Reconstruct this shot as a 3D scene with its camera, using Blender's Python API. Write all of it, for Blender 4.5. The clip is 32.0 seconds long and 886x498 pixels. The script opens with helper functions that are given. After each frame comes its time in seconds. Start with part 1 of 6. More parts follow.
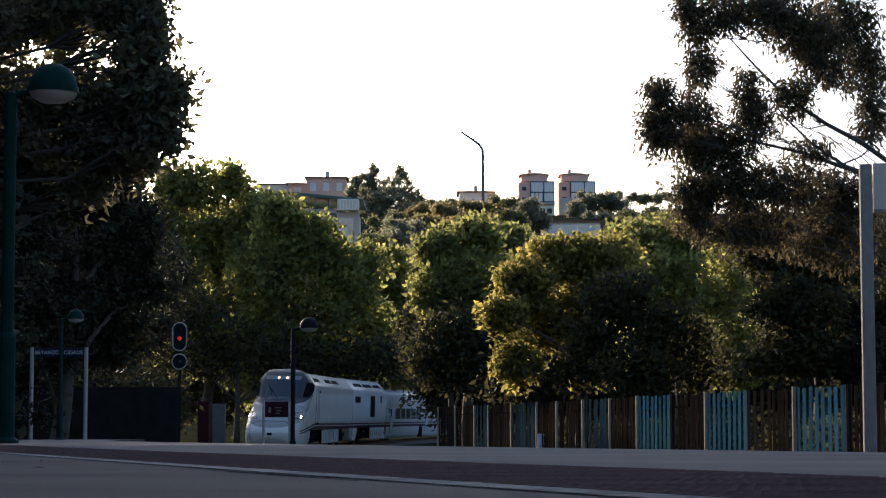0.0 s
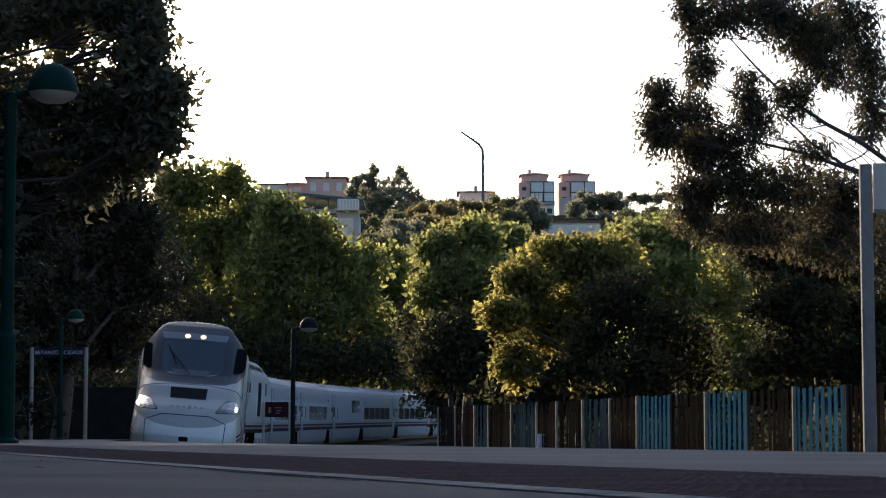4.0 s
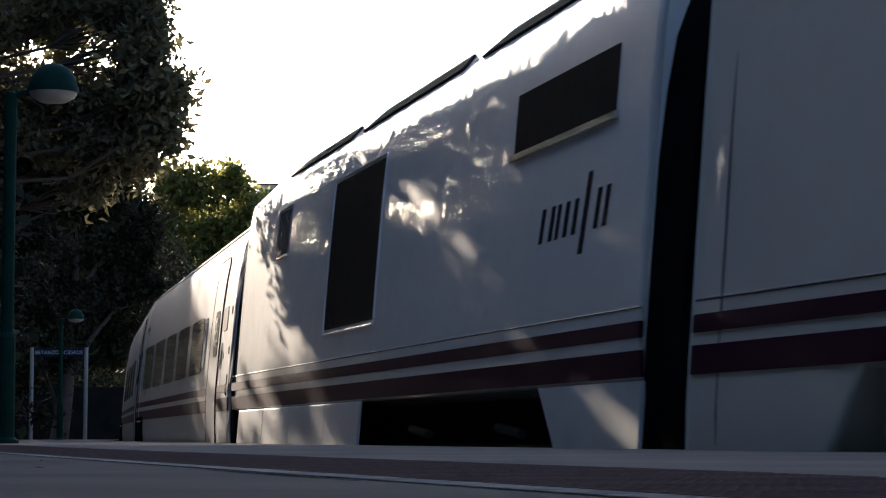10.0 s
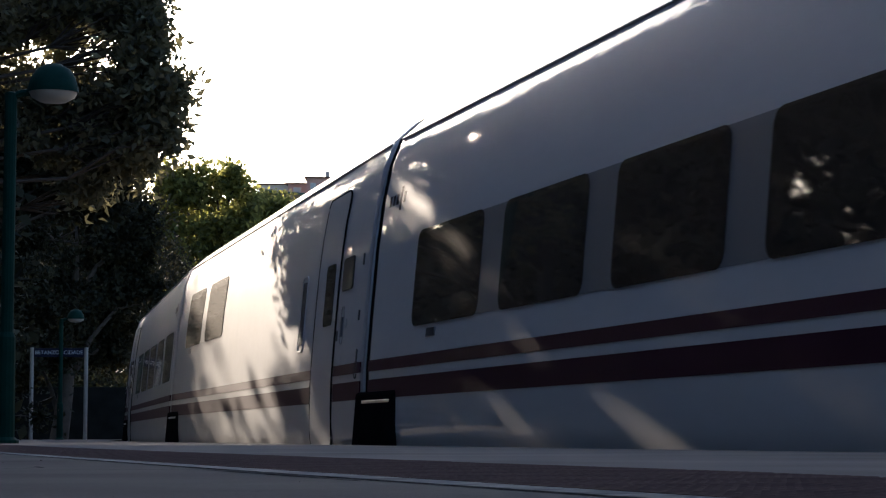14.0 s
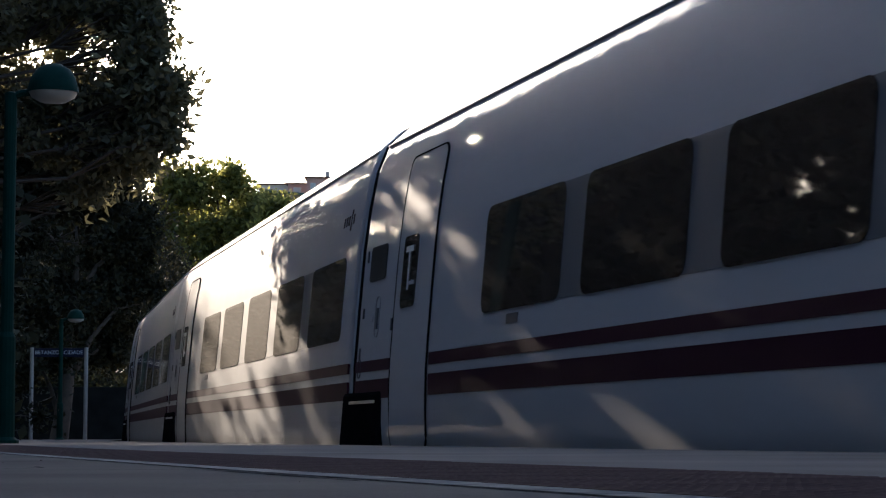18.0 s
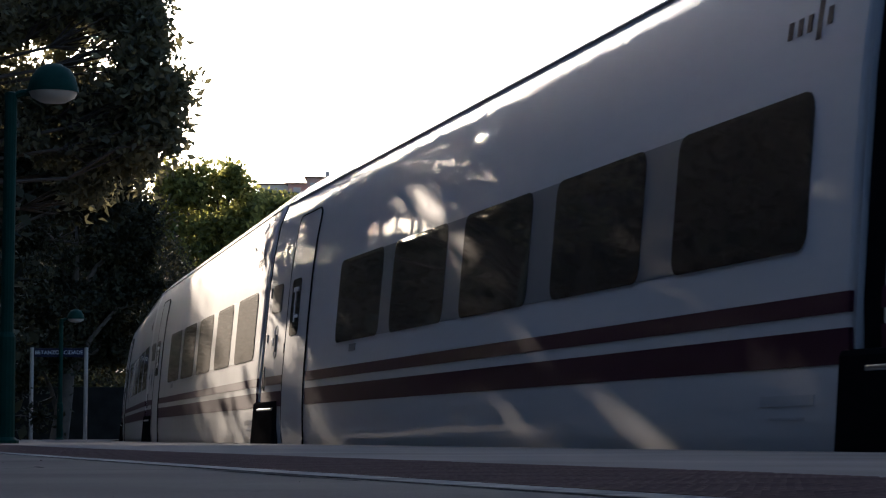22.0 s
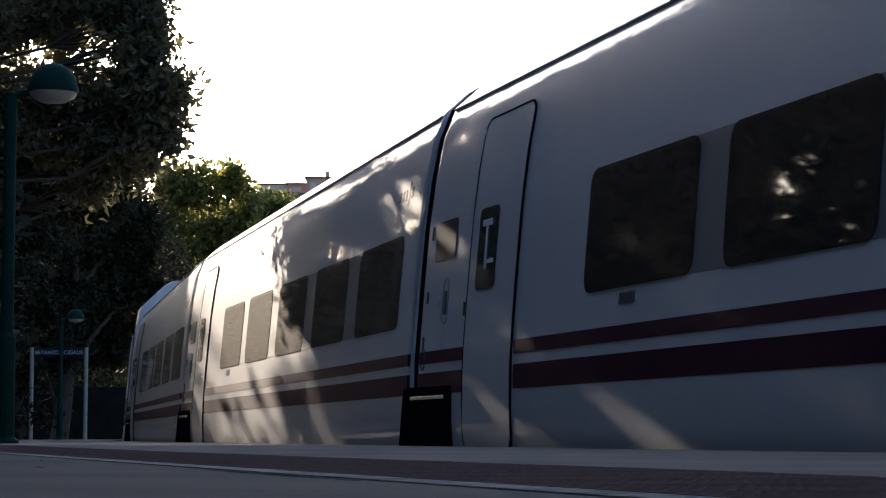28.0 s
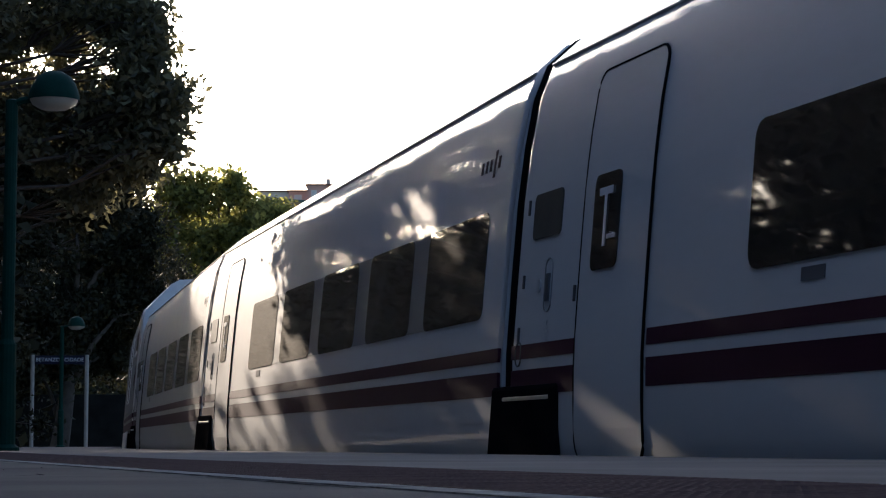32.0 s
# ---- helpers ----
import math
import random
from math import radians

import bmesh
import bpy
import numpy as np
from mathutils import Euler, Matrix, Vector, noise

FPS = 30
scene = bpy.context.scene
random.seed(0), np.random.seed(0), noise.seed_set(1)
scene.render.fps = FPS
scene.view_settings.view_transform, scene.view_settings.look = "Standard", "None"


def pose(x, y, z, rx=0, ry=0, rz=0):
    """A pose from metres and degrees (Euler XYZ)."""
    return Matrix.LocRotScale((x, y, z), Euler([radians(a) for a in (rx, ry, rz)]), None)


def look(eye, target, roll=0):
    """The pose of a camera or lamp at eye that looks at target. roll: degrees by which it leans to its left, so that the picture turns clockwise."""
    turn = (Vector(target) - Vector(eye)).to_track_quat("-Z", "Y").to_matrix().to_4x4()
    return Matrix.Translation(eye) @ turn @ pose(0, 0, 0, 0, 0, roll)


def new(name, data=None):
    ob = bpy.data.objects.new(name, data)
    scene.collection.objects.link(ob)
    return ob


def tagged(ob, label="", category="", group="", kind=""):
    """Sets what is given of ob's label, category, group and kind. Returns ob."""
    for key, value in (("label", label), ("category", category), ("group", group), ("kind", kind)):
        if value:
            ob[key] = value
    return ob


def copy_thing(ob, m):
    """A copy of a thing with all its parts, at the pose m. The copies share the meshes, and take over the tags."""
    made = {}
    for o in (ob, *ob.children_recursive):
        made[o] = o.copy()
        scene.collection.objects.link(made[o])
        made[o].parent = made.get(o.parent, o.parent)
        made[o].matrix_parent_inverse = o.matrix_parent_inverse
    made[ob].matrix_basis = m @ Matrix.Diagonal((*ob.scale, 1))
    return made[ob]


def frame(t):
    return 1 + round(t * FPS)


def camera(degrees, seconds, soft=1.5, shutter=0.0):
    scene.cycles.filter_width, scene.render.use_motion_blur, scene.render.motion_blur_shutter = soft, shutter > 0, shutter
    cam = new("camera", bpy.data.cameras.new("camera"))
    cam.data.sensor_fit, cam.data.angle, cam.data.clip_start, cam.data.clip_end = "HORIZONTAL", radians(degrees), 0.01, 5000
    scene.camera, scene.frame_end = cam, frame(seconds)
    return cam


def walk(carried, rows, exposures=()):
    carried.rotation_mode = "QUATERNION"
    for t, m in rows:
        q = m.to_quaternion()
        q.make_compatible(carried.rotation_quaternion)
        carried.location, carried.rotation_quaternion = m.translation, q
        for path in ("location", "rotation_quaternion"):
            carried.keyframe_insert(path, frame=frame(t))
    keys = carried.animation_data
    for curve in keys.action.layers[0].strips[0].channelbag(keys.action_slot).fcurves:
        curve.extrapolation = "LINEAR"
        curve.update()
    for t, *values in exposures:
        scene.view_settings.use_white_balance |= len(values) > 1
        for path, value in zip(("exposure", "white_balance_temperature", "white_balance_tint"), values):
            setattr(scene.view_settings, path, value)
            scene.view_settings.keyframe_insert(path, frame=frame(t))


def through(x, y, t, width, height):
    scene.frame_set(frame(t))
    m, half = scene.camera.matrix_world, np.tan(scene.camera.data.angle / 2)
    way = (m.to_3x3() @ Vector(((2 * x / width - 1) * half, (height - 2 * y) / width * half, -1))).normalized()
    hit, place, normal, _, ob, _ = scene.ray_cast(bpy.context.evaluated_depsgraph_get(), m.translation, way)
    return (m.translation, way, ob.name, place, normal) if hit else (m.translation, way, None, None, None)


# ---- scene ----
from collections import defaultdict

cam = camera(23.41, 32.0, soft=1.2, shutter=0.12)
EYE = (0, 0, 0.052)
walk(cam, [(0.0, pose(0, 0, 0.052, 95.05, 0, 0)), (31.5, pose(0, 0, 0.052, 95.05, 0, 0)),
           (31.75, pose(0, 0, 0.052, 95.14, 0, 0.01)), (32.0, pose(0, 0, 0.052, 95.245, 0, 0.02))],
     exposures=[(0, 0.92, 5300, 14), (32, 0.92, 5300, 14)])

# ---- light ----
SUN_AZ, SUN_EL = 26.0, 15.0   # degrees to the left of the view, above the horizon
to_sun = Vector((-math.sin(radians(SUN_AZ)) * math.cos(radians(SUN_EL)),
                 math.cos(radians(SUN_AZ)) * math.cos(radians(SUN_EL)), math.sin(radians(SUN_EL))))
sun = new("sun", bpy.data.lights.new("sun", "SUN"))
sun.data.energy, sun.data.angle, sun.data.color = 4.4, radians(0.55), (1.0, 0.75, 0.47)
sun.matrix_world = look((0, 0, 60), Vector((0, 0, 60)) - to_sun)
world = bpy.data.worlds.new("sky")
scene.world = world
world.use_nodes = True
wn, wl = world.node_tree.nodes, world.node_tree.links
sky = wn.new("ShaderNodeTexSky")
sky.sky_type, sky.sun_disc = "NISHITA", False
sky.sun_elevation, sky.sun_rotation = radians(SUN_EL), radians(-SUN_AZ)
sky.air_density, sky.dust_density, sky.ozone_density = 1.0, 3.5, 1.0
wl.new(sky.outputs[0], wn["Background"].inputs[0])
wn["Background"].inputs[1].default_value = 0.142

# ---- materials ----
def mat(name, color, rough=0.6, metal=0.0, vary=0.15, scale=3.0, fine=40.0, bump=0.0, coat=0.0, island=0.0, emit=0.0,
        stretch=(1, 1, 1), spec=0.5, wave=0.0):
    """A painted, stone, metal or soil surface with broad stains, fine grain and a little relief, at true size."""
    m = bpy.data.materials.new(name)
    m.use_nodes = True
    n, l = m.node_tree.nodes, m.node_tree.links
    b = n["Principled BSDF"]
    b.inputs["Roughness"].default_value, b.inputs["Metallic"].default_value = rough, metal
    b.inputs["Coat Weight"].default_value, b.inputs["Coat Roughness"].default_value = coat, 0.05
    b.inputs["Specular IOR Level"].default_value = spec
    geo = n.new("ShaderNodeTexCoord")
    mp = n.new("ShaderNodeMapping")
    mp.inputs["Scale"].default_value = stretch
    l.new(geo.outputs["Object"], mp.inputs[0])
    big, small = n.new("ShaderNodeTexNoise"), n.new("ShaderNodeTexNoise")
    big.inputs["Scale"].default_value, small.inputs["Scale"].default_value = scale, fine
    big.inputs["Detail"].default_value, small.inputs["Detail"].default_value = 5, 3
    l.new(mp.outputs[0], big.inputs[0]), l.new(mp.outputs[0], small.inputs[0])
    add = n.new("ShaderNodeMath")
    add.operation = "MULTIPLY_ADD"
    add.inputs[1].default_value = 0.35
    l.new(small.outputs[0], add.inputs[0]), l.new(big.outputs[0], add.inputs[2])
    ramp = n.new("ShaderNodeMapRange")
    ramp.inputs[1].default_value, ramp.inputs[2].default_value = 0.35, 1.0
    ramp.inputs[3].default_value, ramp.inputs[4].default_value = 1 - vary, 1 + vary
    l.new(add.outputs[0], ramp.inputs[0])
    mul = n.new("ShaderNodeVectorMath")
    mul.operation = "SCALE"
    mul.inputs[0].default_value = color
    l.new(ramp.outputs[0], mul.inputs["Scale"])
    out = mul.outputs[0]
    if island:
        info, per = n.new("ShaderNodeObjectInfo"), n.new("ShaderNodeMapRange")
        per.inputs[3].default_value, per.inputs[4].default_value = 1 - island, 1 + island
        l.new(info.outputs["Random"], per.inputs[0])
        mul2 = n.new("ShaderNodeVectorMath")
        mul2.operation = "SCALE"
        l.new(out, mul2.inputs[0]), l.new(per.outputs[0], mul2.inputs["Scale"])
        out = mul2.outputs[0]
    l.new(out, b.inputs["Base Color"])
    if bump:
        bp = n.new("ShaderNodeBump")
        bp.inputs["Strength"].default_value, bp.inputs["Distance"].default_value = 1.0, bump
        l.new(add.outputs[0], bp.inputs["Height"]), l.new(bp.outputs[0], b.inputs["Normal"])
    if wave:      # the slight dents of sheet metal, seen in the gloss alone
        dent, bw = n.new("ShaderNodeTexNoise"), n.new("ShaderNodeBump")
        dent.inputs["Scale"].default_value, dent.inputs["Detail"].default_value = 2.2, 2
        bw.inputs["Strength"].default_value, bw.inputs["Distance"].default_value = 1.0, wave
        l.new(geo.outputs["Object"], dent.inputs[0]), l.new(dent.outputs[0], bw.inputs["Height"])
        l.new(bw.outputs[0], b.inputs["Coat Normal"])
    if emit:
        b.inputs["Emission Color"].default_value = (*color, 1)
        b.inputs["Emission Strength"].default_value = emit
    return m


def leaf_mat(name, dark, light, through=0.45, rough=0.75):
    """Leaves: each one a little different, and thin enough for the sun to shine through."""
    m = bpy.data.materials.new(name)
    m.use_nodes = True
    n, l = m.node_tree.nodes, m.node_tree.links
    b = n["Principled BSDF"]
    geo, mix, noise_n = n.new("ShaderNodeNewGeometry"), n.new("ShaderNodeMix"), n.new("ShaderNodeTexNoise")
    noise_n.inputs["Scale"].default_value = 0.5
    mix.data_type = "RGBA"
    mix.inputs[6].default_value, mix.inputs[7].default_value = (*dark, 1), (*light, 1)
    av = n.new("ShaderNodeMath")
    av.operation = "MULTIPLY"
    l.new(geo.outputs["Random Per Island"], av.inputs[0]), l.new(noise_n.outputs[0], av.inputs[1])
    pw = n.new("ShaderNodeMath")
    pw.operation = "MULTIPLY"
    pw.inputs[1].default_value = 1.9
    l.new(av.outputs[0], pw.inputs[0])
    tc = n.new("ShaderNodeTexCoord")
    l.new(tc.outputs["Object"], noise_n.inputs[0])
    l.new(pw.outputs[0], mix.inputs[0])
    l.new(mix.outputs[2], b.inputs["Base Color"])
    b.inputs["Roughness"].default_value, b.inputs["Specular IOR Level"].default_value = rough, 0.15
    tr, sh = n.new("ShaderNodeBsdfTranslucent"), n.new("ShaderNodeMixShader")
    bright = n.new("ShaderNodeVectorMath")
    bright.operation = "MULTIPLY"
    bright.inputs[1].default_value = (1.5, 1.42, 1.15)
    l.new(mix.outputs[2], bright.inputs[0])
    l.new(bright.outputs[0], tr.inputs[0])
    sh.inputs[0].default_value = through
    l.new(b.outputs[0], sh.inputs[1]), l.new(tr.outputs[0], sh.inputs[2])
    l.new(sh.outputs[0], n["Material Output"].inputs[0])
    return m


def glass_mat(name, color, rough=0.03, dust=0.0, gloss=0.5):
    """Tinted window glass, dark from outside, with a clear reflection."""
    m = bpy.data.materials.new(name)
    m.use_nodes = True
    b = m.node_tree.nodes["Principled BSDF"]
    b.inputs["Base Color"].default_value = (*color, 1)
    b.inputs["Roughness"].default_value, b.inputs["Specular IOR Level"].default_value = rough, gloss
    b.inputs["Coat Weight"].default_value, b.inputs["Coat Roughness"].default_value = dust, 0.6
    b.inputs["Sheen Weight"].default_value, b.inputs["Sheen Roughness"].default_value = dust * 0.22, 0.4      # a film of road dust
    b.inputs["Sheen Tint"].default_value = (1.0, 0.82, 0.55, 1)
    return m


M = {
    "asphalt": mat("asphalt", (0.125, 0.114, 0.105), 0.92, vary=0.35, scale=1.5, fine=90, bump=0.004, spec=0.03),
    "paving": mat("paving_concrete", (0.19, 0.172, 0.155), 0.95, vary=0.3, scale=1.2, fine=60, bump=0.002, spec=0.03),
    "tactile": mat("red_tactile_tile", (0.098, 0.066, 0.058), 0.95, vary=0.35, scale=2.5, fine=50, island=0.04, spec=0.02),
    "white_line": mat("worn_white_paint", (0.18, 0.176, 0.166), 0.92, vary=0.85, scale=9, fine=60, spec=0.1),
    "concrete": mat("old_concrete", (0.07, 0.067, 0.062), 0.95, vary=0.4, scale=1.5, fine=25, bump=0.004, spec=0.0),
    "dark_wall": mat("near_black_concrete", (0.022, 0.021, 0.019), 0.95, vary=0.4, scale=1.5, fine=25, bump=0.004, spec=0.0),
    "soil": mat("soil", (0.03, 0.03, 0.017), 0.95, vary=0.4, scale=0.3, fine=6, bump=0.03, spec=0.0),
    "ballast": mat("ballast_stone", (0.08, 0.072, 0.065), 0.95, vary=0.4, scale=2, fine=25, bump=0.03, spec=0.0),
    "rail": mat("rail_steel", (0.16, 0.1, 0.07), 0.45, 0.8, vary=0.3),
    "wood": mat("sleeper_concrete", (0.2, 0.19, 0.17), 0.9, vary=0.3),
    "green_paint": mat("dark_green_paint", (0.007, 0.036, 0.025), 0.7, spec=0.12, vary=0.25, scale=5),
    "black_paint": mat("black_paint", (0.01, 0.011, 0.012), 0.7, spec=0.1, vary=0.3),
    "globe": mat("milky_plastic", (0.55, 0.52, 0.44), 0.35, vary=0.1),
    "pole_grey": mat("dull_grey_pole", (0.1, 0.1, 0.1), 0.7, vary=0.2),
    "galv": mat("galvanised_steel", (0.4, 0.36, 0.31), 0.75, 0.0, spec=0.1, vary=0.2, scale=8),
    "blue_slat": mat("blue_painted_slat", (0.026, 0.078, 0.13), 0.95, spec=0.0, vary=0.35, scale=5, fine=30, island=0.22, stretch=(1, 1, 0.15)),
    "rust_slat": mat("rusty_brown_slat", (0.013, 0.011, 0.0095), 0.95, spec=0.0, vary=0.5, scale=5, fine=30, island=0.4, stretch=(1, 1, 0.15)),
    "dull_slat": mat("dull_blue_grey_slat", (0.016, 0.03, 0.044), 0.95, spec=0.0, vary=0.5, scale=5, fine=30, island=0.35, stretch=(1, 1, 0.15)),
    # one post colour twice: dark here, cream below for posts catching sun
    "pale_post": mat("weathered_unlit_post", (0.06, 0.053, 0.043), 0.95, spec=0.0, vary=0.35, scale=6, fine=30),
    "cream_post": mat("cream_post", (0.24, 0.21, 0.15), 0.85, spec=0.1, vary=0.3, scale=6, fine=30),
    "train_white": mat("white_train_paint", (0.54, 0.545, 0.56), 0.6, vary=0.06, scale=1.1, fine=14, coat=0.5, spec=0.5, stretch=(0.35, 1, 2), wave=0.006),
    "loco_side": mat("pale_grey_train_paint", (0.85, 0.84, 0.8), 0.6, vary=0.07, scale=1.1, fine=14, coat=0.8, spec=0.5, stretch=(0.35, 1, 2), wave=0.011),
    "loco_grey": mat("mid_grey_train_paint", (0.26, 0.265, 0.27), 0.32, vary=0.08, scale=1.1, fine=14, coat=0.3),
    "mask_grey": mat("dark_grey_train_paint", (0.1, 0.104, 0.118), 0.35, vary=0.08, scale=1.1, fine=14, coat=0.2),
    "purple": mat("dark_purple_stripe", (0.034, 0.006, 0.021), 0.55, vary=0.12, scale=2, coat=0.0, spec=0.12),
    "roof_grey": mat("grey_roof_paint", (0.42, 0.43, 0.45), 0.35, vary=0.12, scale=1.5, coat=0.2),
    "rubber": mat("black_rubber", (0.009, 0.009, 0.01), 0.9, vary=0.3, spec=0.0),
    "under": mat("dirty_underframe", (0.018, 0.017, 0.016), 0.85, vary=0.4, scale=6, spec=0.05),
    "skirt": mat("dusty_skirt_paint", (0.58, 0.58, 0.57), 0.5, vary=0.15, scale=2, fine=20),
    "dull_steel": mat("oily_dull_steel", (0.12, 0.115, 0.11), 0.6, 0.4, vary=0.3, scale=8),
    "steel": mat("worn_steel", (0.5, 0.5, 0.5), 0.3, 0.9, vary=0.2),
    "seam": mat("panel_seam", (0.06, 0.06, 0.065), 0.6, vary=0.1),
    "logo": mat("dark_logo_film", (0.02, 0.011, 0.019), 0.55, vary=0.1, coat=0.0, spec=0.05),
    "letter": mat("white_letter_film", (0.75, 0.75, 0.76), 0.4, vary=0.05),
    "pillar": mat("grey_glass_pillar", (0.15, 0.155, 0.165), 0.55, vary=0.05),
    "frosted": mat("frosted_glass", (0.06, 0.06, 0.055), 0.6, spec=0.1, vary=0.2, scale=4),
    "roof_dark": mat("dull_grey_roof_paint", (0.2, 0.195, 0.195), 0.6, vary=0.15, scale=1.5, spec=0.2),
    "crack": mat("asphalt_crack", (0.012, 0.012, 0.012), 0.95, spec=0.0),
    "glass": glass_mat("tinted_window_glass", (0.005, 0.005, 0.006), dust=0.28),
    "pale_pane": mat("curtained_pane", (0.74, 0.67, 0.58), 0.6, spec=0.15, vary=0.12, scale=1.5),
    "gallery_glass": mat("pale_gallery_glass", (0.82, 0.63, 0.44), 0.7, spec=0.2, vary=0.3, scale=1.5),
    "cab_glass": glass_mat("cab_side_glass", (0.012, 0.012, 0.014), 0.3, gloss=0.0),
    "wind": glass_mat("windscreen_glass", (0.04, 0.043, 0.05), 0.16),
    "blind": mat("grille_mesh", (0.022, 0.02, 0.018), 0.9, spec=0.03, vary=0.2, scale=8, fine=120, bump=0.004),
    "lamp_on": mat("lit_marker_lamp", (1.0, 0.62, 0.3), 0.3, vary=0.0, emit=0.95),
    "head_on": mat("lit_headlamp", (1.0, 0.86, 0.66), 0.2, vary=0.0, emit=6.0),
    "lens": mat("lamp_lens", (0.09, 0.085, 0.08), 0.18, 0.2, vary=0.25, scale=9),
    "red_on": mat("lit_red_lens", (0.5, 0.02, 0.02), 0.3, vary=0.0, emit=0.35),
    "sign_blue": mat("dark_blue_enamel", (0.012, 0.014, 0.035), 0.5, spec=0.2, vary=0.15),
    "sign_red": mat("maroon_enamel", (0.035, 0.008, 0.012), 0.6, spec=0.1, vary=0.15),
    "bark": mat("bark", (0.07, 0.055, 0.042), 0.95, vary=0.45, scale=3, fine=18, bump=0.02),
    "pink_wall": mat("pink_render", (0.74, 0.42, 0.31), 0.9, vary=0.12, scale=0.6),
    "cream_wall": mat("cream_render", (0.84, 0.71, 0.56), 0.9, vary=0.12, scale=0.6),
    "grey_wall": mat("grey_render", (0.54, 0.46, 0.39), 0.9, vary=0.15, scale=0.6),
    "roof_tile": mat("clay_roof_tile", (0.2, 0.1, 0.07), 0.9, vary=0.3, scale=2, fine=8),
    "green_steel": mat("green_steel", (0.05, 0.1, 0.08), 0.5, vary=0.2),
    "leaf_plane": leaf_mat("plane_tree_leaf", (0.10, 0.112, 0.045), (0.33, 0.33, 0.105), 0.66),
    "leaf_gold": leaf_mat("turning_leaf", (0.10, 0.1, 0.038), (0.36, 0.315, 0.085), 0.62),
    # darker leaf tone carries the shade of low and inner foliage
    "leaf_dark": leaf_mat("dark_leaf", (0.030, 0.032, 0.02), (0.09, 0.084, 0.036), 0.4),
    # leaf colour raised to stand in for veiling glare over the dark crown
    "leaf_maple": leaf_mat("glare_lifted_leaf", (0.11, 0.11, 0.08), (0.22, 0.205, 0.11), 0.32),
    # near-black leaf copy: the shade inside the wood is in its colour
    "leaf_shaded": leaf_mat("shaded_wood_leaf", (0.018, 0.019, 0.013), (0.048, 0.045, 0.022), 0.14),
    "leaf_euc": leaf_mat("eucalyptus_leaf", (0.036, 0.034, 0.025), (0.128, 0.106, 0.063), 0.45),
    # next three: hill leaves painted paler, distance haze put into the colour
    "leaf_hazed": leaf_mat("far_foliage", (0.096, 0.104, 0.060), (0.184, 0.184, 0.092), 0.5),
    "leaf_rust_hazed": leaf_mat("rusty_far_foliage", (0.136, 0.120, 0.068), (0.256, 0.216, 0.096), 0.55),
    "conifer": leaf_mat("hazed_conifer_needles", (0.160, 0.164, 0.120), (0.264, 0.256, 0.176), 0.55),
}


# ---- building helpers ----
def mesh_of(name, verts, faces, materials, index=None, smooth=False):
    me = bpy.data.meshes.new(name)
    me.from_pydata(verts, [], faces)
    for m in materials:
        me.materials.append(M[m])
    if index is not None:
        me.polygons.foreach_set("material_index", index)
    if smooth:
        me.polygons.foreach_set("use_smooth", [True] * len(me.polygons))
    me.update()
    return me


def part(name, bm, material, parent=None, label="", smooth=False):
    """Links a bmesh (or a ready mesh) as one mesh object, under a thing or a part."""
    if isinstance(bm, bmesh.types.BMesh):
        me = bpy.data.meshes.new(name)
        bmesh.ops.recalc_face_normals(bm, faces=bm.faces)
        if smooth:
            for f in bm.faces:
                f.smooth = True
        bm.to_mesh(me)
        bm.free()
        me.materials.append(M[material])
    else:
        me = bm
    ob = new(name, me)
    ob.parent = parent
    if label:
        ob["label"] = label
    return ob


def thing(name, label, category, group="", m=None):
    ob = tagged(new(name), label, category, group)
    if m is not None:
        ob.matrix_world = m
    return ob


def box(bm, x0, x1, y0, y1, z0, z1, bevel=0.0):
    vs = [bm.verts.new((x, y, z)) for x in (x0, x1) for y in (y0, y1) for z in (z0, z1)]
    fs = [bm.faces.new([vs[i] for i in q]) for q in ((0, 1, 3, 2), (4, 6, 7, 5), (0, 4, 5, 1), (2, 3, 7, 6), (0, 2, 6, 4), (1, 5, 7, 3))]
    if bevel:
        es = {e for f in fs for e in f.edges}
        bmesh.ops.bevel(bm, geom=list(es), offset=bevel, segments=2, affect="EDGES", profile=0.5)
    return bm


def boxes(*specs, bevel=0.0):
    bm = bmesh.new()
    for s in specs:
        box(bm, *s, bevel=bevel)
    return bm


def tube(bm, pts, radii, sides=8, caps=True):
    """A tapered round bar along the points."""
    pts = [Vector(p) for p in pts]
    rings = []
    up = Vector((0, 0, 1))
    for i, p in enumerate(pts):
        d = (pts[min(i + 1, len(pts) - 1)] - pts[max(i - 1, 0)]).normalized()
        a = d.cross(up if abs(d.z) < 0.95 else Vector((1, 0, 0))).normalized()
        b = d.cross(a)
        r = radii[i] if hasattr(radii, "__len__") else radii
        rings.append([bm.verts.new(p + r * (math.cos(2 * math.pi * k / sides) * a + math.sin(2 * math.pi * k / sides) * b)) for k in range(sides)])
    for u, v in zip(rings, rings[1:]):
        for k in range(sides):
            bm.faces.new((u[k], u[(k + 1) % sides], v[(k + 1) % sides], v[k]))
    if caps:
        bm.faces.new(rings[0])
        bm.faces.new(rings[-1])
    return bm


